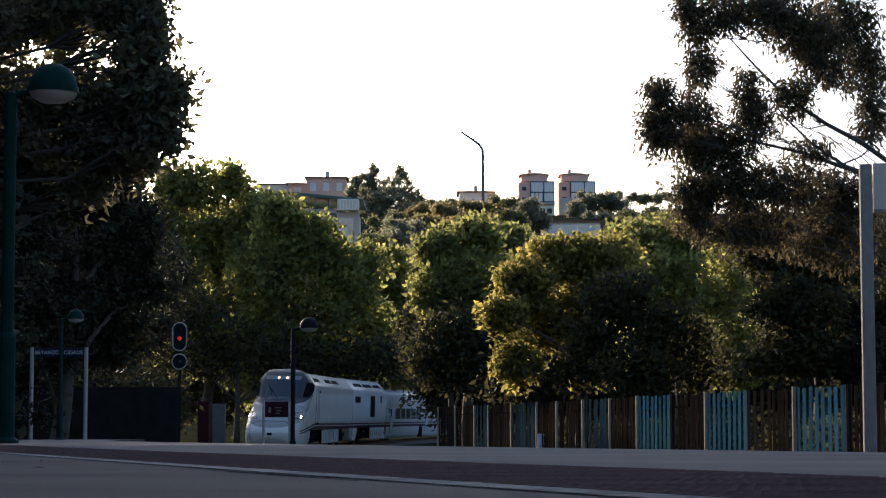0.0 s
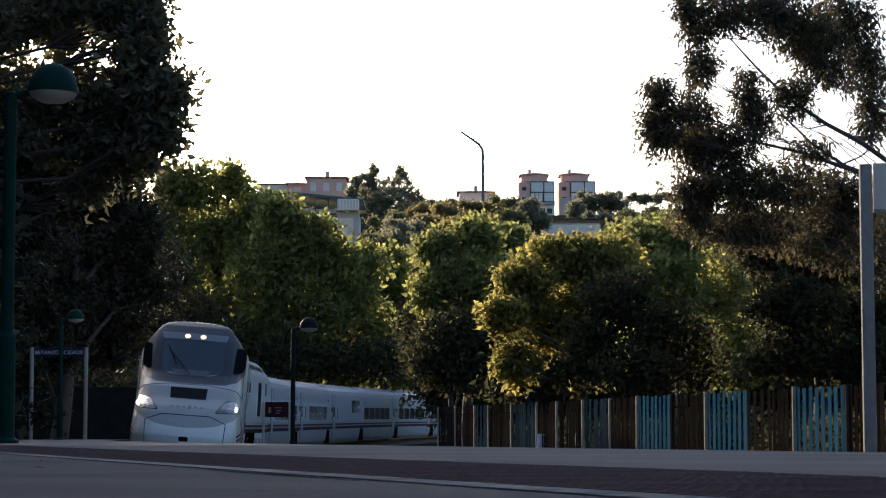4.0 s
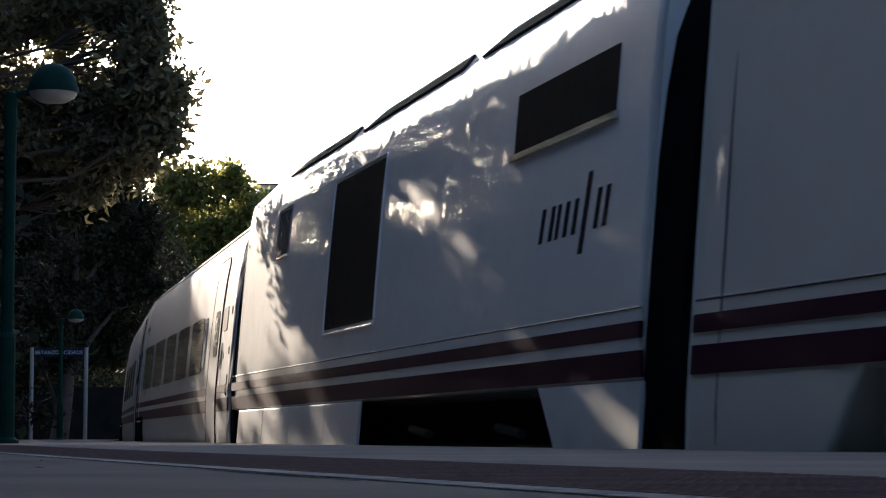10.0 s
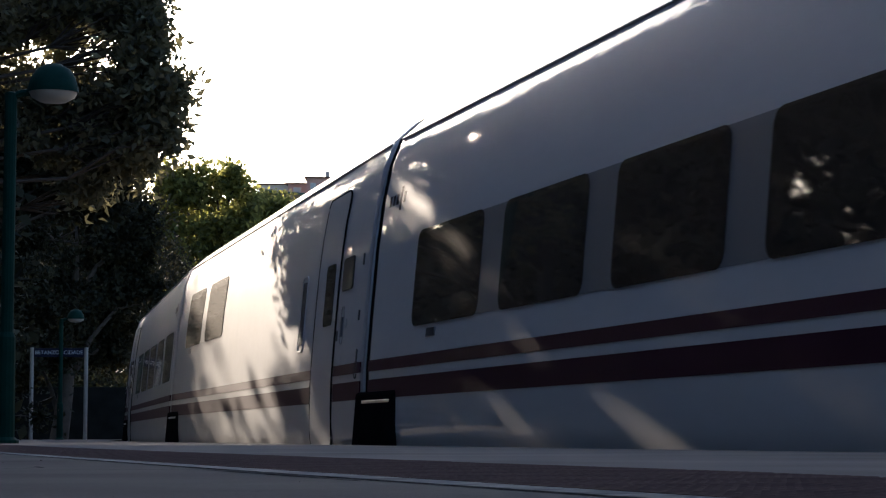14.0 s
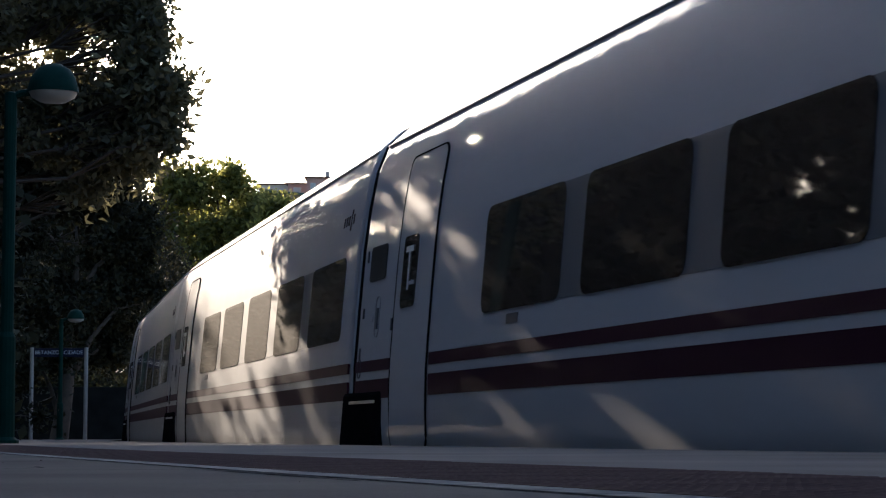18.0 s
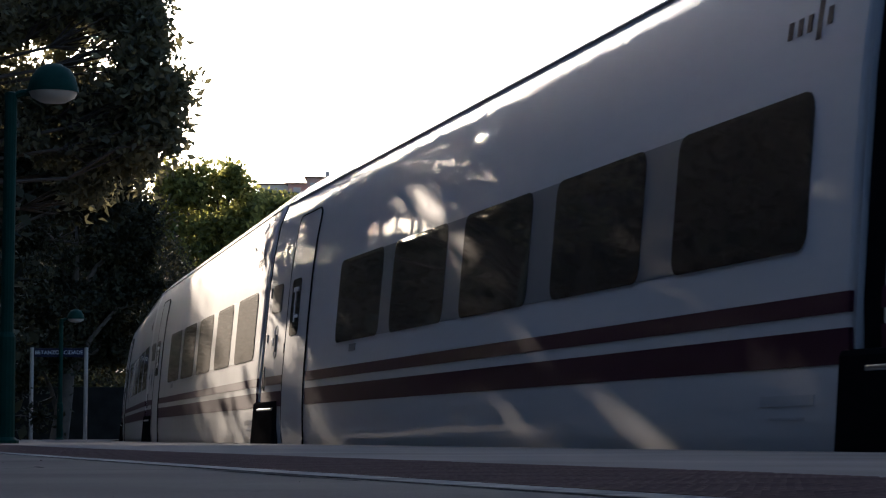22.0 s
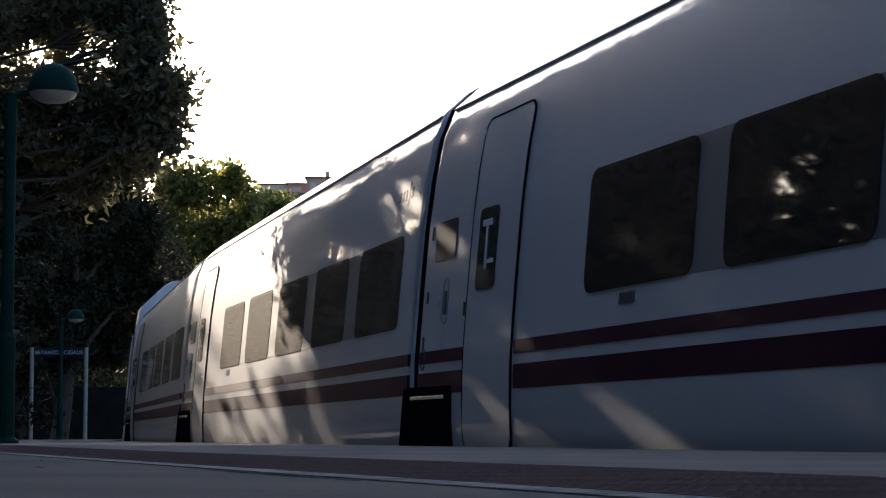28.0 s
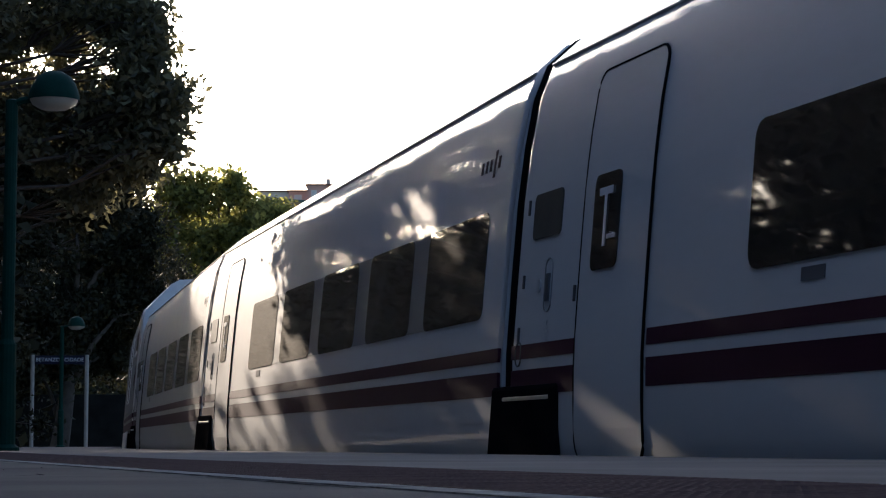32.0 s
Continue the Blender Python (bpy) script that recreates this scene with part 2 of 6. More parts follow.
def turned(bm, profile, sides=20, at=(0, 0, 0)):
    """A body of revolution about z: profile is a list of radius, height."""
    at = Vector(at)
    rings = []
    for r, z in profile:
        if r < 1e-5:
            rings.append([bm.verts.new(at + Vector((0, 0, z)))])
        else:
            rings.append([bm.verts.new(at + Vector((r * math.cos(2 * math.pi * k / sides), r * math.sin(2 * math.pi * k / sides), z))) for k in range(sides)])
    for u, v in zip(rings, rings[1:]):
        for k in range(sides):
            q = [u[k % len(u)], u[(k + 1) % len(u)], v[(k + 1) % len(v)], v[k % len(v)]]
            q = list(dict.fromkeys(q))
            if len(q) > 2:
                bm.faces.new(q)
    return bm


def writing(body, size, material, parent, m, name="lettering", extrude=0.002):
    """Raised letters as one mesh."""
    cu = bpy.data.curves.new(name, "FONT")
    cu.body, cu.size, cu.extrude, cu.align_x, cu.align_y = body, size, extrude, "CENTER", "CENTER"
    tmp = bpy.data.objects.new(name, cu)
    scene.collection.objects.link(tmp)
    me = bpy.data.meshes.new_from_object(tmp.evaluated_get(bpy.context.evaluated_depsgraph_get()))
    bpy.data.objects.remove(tmp)
    bpy.data.curves.remove(cu)
    me.materials.clear()
    me.materials.append(M[material])
    ob = new(name, me)
    ob.parent = parent
    ob.matrix_local = m
    return ob

# ---- the line of the track ----
DS = 0.25
GRID = np.arange(-40, 330, DS)
_k = 0.003446 + (0.002805 - 0.003446) / (1 + np.exp(-(GRID - 45) / 6)) + 0.04 / (5 * 2.5066) * np.exp(-((GRID - 60) / 5) ** 2 / 2)
_a = -np.concatenate([[0], np.cumsum((_k[1:] + _k[:-1]) / 2 * DS)])
_i0 = int(np.searchsorted(GRID, 0))
ANG = _a - _a[_i0] + 0.27897
_am = (ANG[1:] + ANG[:-1]) / 2
LX, LY = np.concatenate([[0], np.cumsum(-np.sin(_am) * DS)]), np.concatenate([[0], np.cumsum(np.cos(_am) * DS)])
LX, LY = LX - LX[_i0] + 2.1833, LY - LY[_i0] + 11.7176


def line(s):
    """Track centre and heading, s metres up the line."""
    return float(np.interp(s, GRID, LX)), float(np.interp(s, GRID, LY)), float(np.interp(s, GRID, ANG))


def rail_z(s):
    u = max(0.0, s - 35)
    return -0.7634 + (7.06e-5 * u * u if u < 75 else 7.06e-5 * (75 * 75 + 150 * (u - 75)))


def cant(s):
    return radians(4.61 + (1.66 - 4.61) / (1 + math.exp(-(s - 70) / 8)))


def beside(s, off, z):
    """A point off metres to the right of the track centre (seen up the line), at height z."""
    x, y, a = line(s)
    return (x + off * math.cos(a), y + off * math.sin(a), z)


def sweep(name, section, s0, s1, step, material, parent=None, ground=False):
    """A closed section (offset, height) carried along the track."""
    n = max(2, int(round((s1 - s0) / step)) + 1)
    vs, fs, m = [], [], len(section)
    for i in range(n):
        s = s0 + (s1 - s0) * i / (n - 1)
        for o, z in section:
            vs.append(beside(s, o, z + (rail_z(s) if ground else 0)))
    for i in range(n - 1):
        for k in range(m):
            fs.append((i * m + k, i * m + (k + 1) % m, (i + 1) * m + (k + 1) % m, (i + 1) * m + k))
    fs += [tuple(range(m))[::-1], tuple((n - 1) * m + k for k in range(m))]
    ob = new(name, mesh_of(name, vs, fs, [material]))
    ob.parent = parent
    return ob


# ---- ground ----
def ground_height(x, y):
    """The valley floor with the railway, and the hillside behind it."""
    near = -1.05 + 7.0e-5 * np.clip(y - 45, 0, 75) ** 2 + 0.0105 * np.clip(y - 120, 0, 170)
    t = np.clip((y - 150) / 300, 0, 1)
    hill = 46 * (t * t * (3 - 2 * t)) * (1 - 0.12 * np.clip((np.abs(x) - 60) / 200, 0, 1))
    hill = hill + 3.0 * np.sin(x * 0.021 + 1) * np.sin(y * 0.013) * t
    step = 60
    d = np.full(np.shape(x), 1e9)
    for i in range(0, len(GRID), step):
        d = np.minimum(d, np.hypot(x - LX[i], y - LY[i]))
    cut = np.clip((d - 8) / 30, 0, 1)
    return near + hill * cut - 12 * np.clip((y - 520) / 400, 0, 1)


def build_ground():
    xs = np.concatenate([np.linspace(-1500, -150, 14), np.linspace(-120, 120, 49), np.linspace(150, 1500, 14)])
    ys = np.concatenate([np.linspace(-400, -20, 6), np.linspace(0, 200, 51), np.linspace(210, 560, 36), np.linspace(600, 2600, 14)])
    X, Y = np.meshgrid(xs, ys)
    Z = ground_height(X, Y)
    nx = len(xs)
    fs = [(j * nx + i, j * nx + i + 1, (j + 1) * nx + i + 1, (j + 1) * nx + i) for j in range(len(ys) - 1) for i in range(nx - 1)]
    me = mesh_of("ground", np.stack([X, Y, Z], -1).reshape(-1, 3).tolist(), fs, ["soil"], smooth=True)
    tagged(new("ground", me), "dry earth and grass ground under the railway and hill", "ground", kind="structure")


build_ground()

# ---- platform ----
platform = tagged(sweep("platform", [(-1.675, -0.004), (-1.675, -1.1), (-11.0, -1.1), (-11.0, -0.004)], -13, 62, 1.0, "concrete"),
                  "long curved concrete station platform", "platform", kind="structure")
tagged(sweep("pavement", [(-4.80, 0.0), (-4.80, -0.02), (-11.0, -0.02), (-11.0, 0.0)], -13, 62, 1.0, "asphalt"),
       "dark asphalt platform surface with small stones", "pavement", kind="structure")
tagged(sweep("white_line", [(-4.735, 0.002), (-4.735, -0.02), (-4.80, -0.02), (-4.80, 0.002)], -13, 62, 1.0, "white_line"),
       "worn white painted line on the platform", "line", kind="structure")

tagged(sweep("paving", [(-1.675, 0.0), (-1.675, -0.02), (-4.118, -0.02), (-4.118, 0.0)], -13, 62, 1.0, "paving"),
       "grey concrete paving along the platform edge", "pavement", kind="structure")
tactile = tagged(sweep("tactile_strip", [(-4.122, -0.001), (-4.122, -0.02), (-4.733, -0.02), (-4.733, -0.001)], -13, 62, 1.0, "tactile"),
                 "strip of dull red studded tactile tiles", "pavement", kind="structure")

# ---- track ----
tagged(sweep("trackbed", [(-1.66, -0.32), (2.6, -0.32), (3.6, -0.8), (3.6, -1.2), (-1.66, -1.2)], -30, 320, 2.0, "ballast", ground=True),
       "grey ballast bed under the rails", "trackbed", kind="structure")
track = thing("railway_track", "rusty steel rails on concrete sleepers in ballast", "track")
for o in (-0.835, 0.835):
    sweep("rail", [(o - 0.035, 0), (o + 0.035, 0), (o + 0.035, -0.03), (o + 0.012, -0.05), (o + 0.012, -0.13), (o + 0.07, -0.15),
                   (o - 0.07, -0.15), (o - 0.012, -0.13), (o - 0.012, -0.05), (o - 0.035, -0.03)], -30, 320, 2.0, "rail", track, True)
_sl = mesh_of("sleeper", [(x, y, z) for x in (-1.3, 1.3) for y in (-0.13, 0.13) for z in (-0.33, -0.155)],
              [(0, 1, 3, 2), (4, 6, 7, 5), (0, 4, 5, 1), (2, 3, 7, 6), (0, 2, 6, 4), (1, 5, 7, 3)], ["wood"])
for i in range(200):
    s = 30 + i * 0.6
    x, y, a = line(s)
    sl = new("sleeper", _sl)
    sl.parent = track
    sl.matrix_world = pose(x, y, rail_z(s), 0, 0, math.degrees(a))


# ---- leaves and trees ----
def leaves(rng, centres, radii, counts, size, droop=0.0, slim=0.5, shell=True):
    """Many small folded leaves in loose clumps: vertices and faces as arrays."""
    out = []
    for c, r, n in zip(centres, radii, counts):
        d = rng.normal(size=(n, 3))
        d /= np.linalg.norm(d, axis=1)[:, None] + 1e-9
        rad = np.minimum(np.abs(rng.normal(size=n)) * 0.6, 1.3) if shell else rng.random(n) ** 0.45
        p = np.asarray(c) + d * rad[:, None] * np.asarray(r)
        ax = rng.normal(size=(n, 3)) + d * 0.5
        ax[:, 2] -= droop
        ax /= np.linalg.norm(ax, axis=1)[:, None] + 1e-9
        sd = np.cross(ax, rng.normal(size=(n, 3)) + np.array([0, 0, 0.4]))
        sd /= np.linalg.norm(sd, axis=1)[:, None] + 1e-9
        nr = np.cross(ax, sd)
        L = size * (0.6 + 0.8 * rng.random(n))[:, None]
        W = L * slim
        mid = p + ax * L * 0.45 + nr * L * 0.12
        out.append(np.stack([p, mid - sd * W * 0.5 + nr * L * 0.08, p + ax * L, mid + sd * W * 0.5 + nr * L * 0.08], 1))
    return np.concatenate(out)


def leaf_mesh(name, quads, material):
    n = len(quads)
    me = bpy.data.meshes.new(name)
    me.vertices.add(4 * n)
    me.vertices.foreach_set("co", quads.reshape(-1).astype(np.float32))
    me.loops.add(4 * n)
    me.loops.foreach_set("vertex_index", np.arange(4 * n, dtype=np.int32))
    me.polygons.add(n)
    me.polygons.foreach_set("loop_start", np.arange(0, 4 * n, 4, dtype=np.int32))
    me.materials.append(M[material])
    me.update(calc_edges=True)
    return me


def in_ball(rng, n, sprays=False):
    d = rng.normal(size=(n, 3))
    d /= np.linalg.norm(d, axis=1)[:, None]
    if sprays:      # an even, ragged spread of leafy twigs
        return d * (1.08 * rng.random(n) ** 0.42)[:, None] + rng.normal(size=(n, 3)) * 0.13
    return d * np.where(rng.random(n) < 0.22, 1.0 + 0.15 * rng.random(n), rng.random(n) ** 0.5)[:, None]


def tree(name, label, base, top, lobes, material, size, count, clump, seed, droop=0.0, slim=0.55, bark="bark", trunk_r=0.22, group="trees",
         category="tree", limb=1.0, clumps=26, boughs=(), sprays=False):
    """A tapered trunk with limbs that reach into each lobe of the crown, and a crown of many leaves. lobes: centre, radii, share."""
    rng = np.random.default_rng(seed)
    t = thing(name, label, category, group)
    base, top = Vector(base), Vector(top)
    bm = bmesh.new()
    n = 7
    trunk = [base.lerp(top, i / (n - 1)) + Vector((rng.normal() * 0.12, rng.normal() * 0.12, 0)) * (i > 0) * (top - base).length * 0.08 for i in range(n)]
    tube(bm, trunk, [trunk_r * (1.25 - 1.1 * i / (n - 1)) for i in range(n)], 9)
    C, R, K = [], [], []
    total = sum(l[2] for l in lobes)
    if clumps > 40 and not sprays:      # large forks break up into smaller ones
        fine = []
        for c, r, share in lobes:
            fine += [(np.array(c) + rng.uniform(-0.5, 0.5, 3) * r, np.array(r) * rng.uniform(0.45, 0.75), share / 4) for _ in range(4)]
        lobes, clumps = fine, clumps / 4
    for c, r, share in lobes:
        c, r = np.array(c, float), np.array(r, float) * ((1, 0.45, 1) if sprays else (1, 1, 1))
        k = max(3, int(round(clumps * share / total * len(lobes))))
        pts = c + in_ball(rng, k, sprays) * r
        start = trunk[int(np.clip((c[2] - r[2] - base.z) / max(0.1, (top.z - base.z)) * (n - 1) * 0.8, 1, n - 2))]
        hub = Vector(c) * 0.8 + start * 0.2 + Vector(rng.normal(size=3) * 0.15)
        midp = start.lerp(hub, 0.5) + Vector((0, 0, 0.1 * (hub - start).length))
        tube(bm, [start, midp, hub], [trunk_r * 0.42 * limb, trunk_r * 0.3 * limb, trunk_r * 0.2 * limb], 6)
        for p in pts[: min(14, max(3, k // 3))]:
            p = Vector(p)
            tube(bm, [hub, hub.lerp(p, 0.55) + Vector(rng.normal(size=3) * 0.12), p], [trunk_r * 0.17 * limb, trunk_r * 0.1 * limb, trunk_r * 0.04 * limb], 4, False)
        m = clump * (0.65 + 0.7 * rng.random(k))
        C += list(pts)
        R += [(q, q, q * 0.8) for q in m]
        K += [max(4, int(count * share / total / k * (q / clump) ** 2)) for q in m]
    for pts, r in boughs:
        tube(bm, pts, [r * (1 - 0.75 * i / (len(pts) - 1)) for i in range(len(pts))], 7)
    part("trunk", bm, bark, t, smooth=True)
    part("crown", leaf_mesh("crown", leaves(rng, C, R, K, size, droop, slim, not sprays), material), None, t)
    return t


F = 3784.0


def at(px, py, d):
    """A point d metres ahead, by how far it stands right of the middle and above the level of the eye, in 1/3784 of d."""
    return ((px - 784) / F * d, d, 0.052 + (775.4 - py) / F * d)


def lobe(px, py, d, rx, ry, share=1.0, deep=None):
    """A lobe of a crown: rx and ry across and up, in the same units."""
    k = d / F
    return (at(px, py, d), (rx * k, deep if deep else rx * k, ry * k), share)


def gz(x, y):
    return float(ground_height(np.array([x]), np.array([y]))[0])


def rooted(px, d):
    x = (px - 784) / F * d
    return (x, d, gz(x, d) - 0.1)


# dark broad-leaved trees beside the platform
tree("broadleaf_tree", "tall dark-leaved tree overhanging the platform, against the sky", (-8.9, 25.5, -0.1), (-7.6, 25.2, 6.2),
     [lobe(30, 0, 24.6, 120, 60, 0.42), lobe(150, 10, 24.6, 80, 55, 0.4), lobe(222, 15, 24.4, 45, 45, 0.6), lobe(258, 40, 24.2, 22, 35, 0.25), lobe(240, 95, 24.2, 36, 30, 0.3), lobe(276, 165, 24.2, 38, 32, 0.42),
      lobe(298, 170, 24.2, 20, 40, 0.2), lobe(230, 165, 24.6, 70, 35, 0.5), lobe(232, 225, 24.6, 58, 45, 0.55), lobe(210, 270, 24.9, 55, 35, 0.4), lobe(282, 228, 24.2, 18, 34, 0.2),
      lobe(120, 190, 25, 110, 50, 0.7), lobe(120, 255, 25, 100, 40, 0.6), lobe(150, 330, 25.4, 90, 40, 0.4), lobe(10, 190, 25, 80, 60, 0.6),
      lobe(-30, 60, 25, 80, 60, 0.5), lobe(130, 110, 25, 80, 22, 0.1),
      lobe(-150, 215, 25, 120, 70, 0.4), lobe(-160, 60, 25, 120, 80, 0.7), lobe(-330, 180, 25, 120, 110, 0.5), lobe(-340, -20, 25, 140, 110, 0.9), lobe(-120, -100, 25, 140, 80, 0.8), lobe(90, -110, 25, 120, 70, 0.8)],
     "leaf_maple", 0.115, 37500, 0.25, 11, clumps=30, trunk_r=0.16, slim=0.5, limb=0.6)
# out-of-view crown, added only for its leaf shadows on the train
tree("broadleaf_tree", "unseen leaf clumps on a thin stem, placed to dapple the train", (-10.0, 35.9, gz(-10.0, 35.9) - 0.1), (-10.0, 35.8, 6.0),
     [((-10.2, 35.8, 6.5), (0.31, 0.31, 0.17), 0.25), ((-9.85, 35.8, 6.2), (0.34, 0.34, 0.2), 0.25), ((-9.95, 35.8, 5.8), (0.47, 0.47, 0.24), 0.6), ((-10.45, 35.8, 6.05), (0.4, 0.4, 0.3), 0.6),
      ((-9.25, 35.8, 5.2), (0.25, 0.25, 0.32), 0.17), ((-9.6, 35.8, 4.6), (0.3, 0.3, 0.3), 0.12), ((-10.2, 35.9, 4.7), (0.4, 0.4, 0.3), 0.15)],
     "leaf_maple", 0.115, 6800, 0.25, 14, clumps=30, trunk_r=0.06, slim=0.5, limb=0.6)
tree("broadleaf_tree", "dark leafy tree beside the platform, shade put into its leaf colour", rooted(-150, 50), at(40, 60, 50),
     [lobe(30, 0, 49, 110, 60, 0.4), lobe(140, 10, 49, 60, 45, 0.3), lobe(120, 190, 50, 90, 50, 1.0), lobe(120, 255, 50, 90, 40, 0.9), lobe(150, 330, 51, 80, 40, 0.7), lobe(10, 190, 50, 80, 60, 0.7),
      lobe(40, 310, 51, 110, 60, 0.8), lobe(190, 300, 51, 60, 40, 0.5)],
     "leaf_shaded", 0.2, 22000, 0.6, 13, clumps=34, trunk_r=0.18, limb=0.6)
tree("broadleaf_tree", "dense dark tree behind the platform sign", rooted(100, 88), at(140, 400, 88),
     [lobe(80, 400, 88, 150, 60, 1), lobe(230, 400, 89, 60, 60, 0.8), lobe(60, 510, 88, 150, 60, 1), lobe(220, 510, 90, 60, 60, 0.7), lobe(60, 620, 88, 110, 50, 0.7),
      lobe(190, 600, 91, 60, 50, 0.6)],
     "leaf_shaded", 0.24, 34000, 0.9, 12, clumps=34, trunk_r=0.35)
# plane trees beyond the curve
tree("plane_tree", "tall green plane tree beyond the curving track", rooted(370, 150), at(390, 350, 150),
     [lobe(405, 322, 150, 26, 26, 0.45), lobe(340, 335, 150, 40, 35, 0.6), lobe(440, 375, 150, 45, 40, 0.8), lobe(300, 320, 150, 25, 35, 0.35), lobe(400, 420, 150, 60, 50), lobe(330, 450, 150, 60, 60),
      lobe(400, 530, 150, 80, 60), lobe(360, 620, 150, 90, 60), lobe(470, 450, 149, 45, 50, 0.8), lobe(460, 560, 151, 45, 60, 0.9), lobe(310, 560, 150, 45, 70, 0.8), lobe(290, 400, 150, 35, 60, 0.7)],
     "leaf_plane", 0.48, 17500, 0.75, 21, clumps=110, trunk_r=0.35, sprays=True)
tree("plane_tree", "tall green plane tree beyond the curving track", rooted(510, 145), at(500, 400, 145),
     [lobe(490, 380, 145, 36, 34, 0.6), lobe(550, 425, 145, 45, 42), lobe(480, 490, 145, 60, 60), lobe(590, 480, 145, 48, 50), lobe(560, 560, 145, 70, 60), lobe(510, 620, 146, 90, 60), lobe(620, 540, 146, 40, 60, 0.8),
      lobe(470, 690, 146, 70, 30, 0.5), lobe(610, 640, 146, 60, 50, 0.8), lobe(640, 470, 147, 40, 40, 0.7), lobe(470, 600, 146, 50, 60, 0.8), lobe(655, 590, 147, 40, 60, 0.8)],
     "leaf_plane", 0.48, 17500, 0.75, 22, clumps=110, trunk_r=0.35, sprays=True)
tree("plane_tree", "smaller green plane tree beyond the curving track", rooted(680, 160), at(680, 500, 160),
     [lobe(690, 482, 160, 27, 42, 0.7), lobe(655, 500, 160, 34, 45, 0.7), lobe(700, 570, 160, 34, 60), lobe(650, 600, 160, 60, 60), lobe(715, 650, 160, 40, 40), lobe(620, 670, 160, 60, 40), lobe(735, 560, 160, 35, 60, 0.9)],
     "leaf_plane", 0.48, 12500, 0.75, 23, clumps=110, trunk_r=0.3, sprays=True)
tree("plane_tree", "green plane tree leaning over the end of the fence", rooted(830, 98), at(830, 460, 98),
     [lobe(780, 445, 98, 34, 36), lobe(840, 430, 99, 42, 36), lobe(905, 435, 105, 40, 34), lobe(775, 520, 97, 42, 45), lobe(850, 510, 97, 60, 55), lobe(930, 480, 104, 40, 40, 0.8)],
     "leaf_plane", 0.33, 11500, 0.5, 24, clumps=120, trunk_r=0.25, sprays=True)
tree("turning_tree", "bushy tree with leaves turning yellow behind the fence", rooted(1030, 66), at(1030, 490, 66),
     [lobe(1000, 455, 66, 60, 30, 0.8), lobe(930, 510, 65, 48, 45), lobe(1050, 485, 66, 80, 60), lobe(890, 560, 64, 32, 28, 0.45), lobe(980, 575, 66, 75, 50), lobe(1090, 450, 67, 40, 30, 0.6),
      lobe(915, 640, 64, 40, 42, 0.5), lobe(1030, 650, 66, 40, 30, 0.3)],
     "leaf_gold", 0.22, 15500, 0.36, 25, clumps=120, trunk_r=0.2, sprays=True)
tree("plane_tree", "green tree standing behind the blue fence", rooted(1200, 74), at(1200, 450, 74),
     [lobe(1110, 440, 75, 50, 40), lobe(1190, 440, 74, 50, 46), lobe(1160, 510, 73, 80, 60), lobe(1270, 510, 74, 70, 70), lobe(1180, 610, 73, 90, 60), lobe(1300, 630, 74, 70, 55)],
     "leaf_plane", 0.24, 15000, 0.4, 26, clumps=120, trunk_r=0.22, sprays=True)
# three dark crowns added in place of shade on the lower foliage
tree("broadleaf_tree", "dark leaf mass behind the fence, stands for shaded crown", rooted(1120, 63), at(1120, 560, 63),
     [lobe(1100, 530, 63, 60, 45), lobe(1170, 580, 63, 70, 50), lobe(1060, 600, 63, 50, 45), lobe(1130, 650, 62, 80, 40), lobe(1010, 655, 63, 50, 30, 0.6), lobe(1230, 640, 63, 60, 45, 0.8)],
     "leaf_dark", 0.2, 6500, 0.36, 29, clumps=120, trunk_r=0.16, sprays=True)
tree("broadleaf_tree", "dark leaf mass past the fence end, stands for shaded crown", rooted(800, 93), at(800, 600, 93),
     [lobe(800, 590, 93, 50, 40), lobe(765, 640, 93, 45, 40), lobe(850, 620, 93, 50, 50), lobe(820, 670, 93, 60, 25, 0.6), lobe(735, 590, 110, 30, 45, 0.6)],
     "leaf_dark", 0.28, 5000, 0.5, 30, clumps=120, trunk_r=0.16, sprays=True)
tree("broadleaf_tree", "dark leaf mass standing for the shaded foot of the plane trees", rooted(420, 143), at(420, 560, 143),
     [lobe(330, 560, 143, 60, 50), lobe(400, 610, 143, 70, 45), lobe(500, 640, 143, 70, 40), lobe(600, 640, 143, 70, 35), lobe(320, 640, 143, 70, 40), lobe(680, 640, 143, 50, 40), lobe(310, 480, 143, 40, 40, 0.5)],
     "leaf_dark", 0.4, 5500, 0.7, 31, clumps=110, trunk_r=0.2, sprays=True)
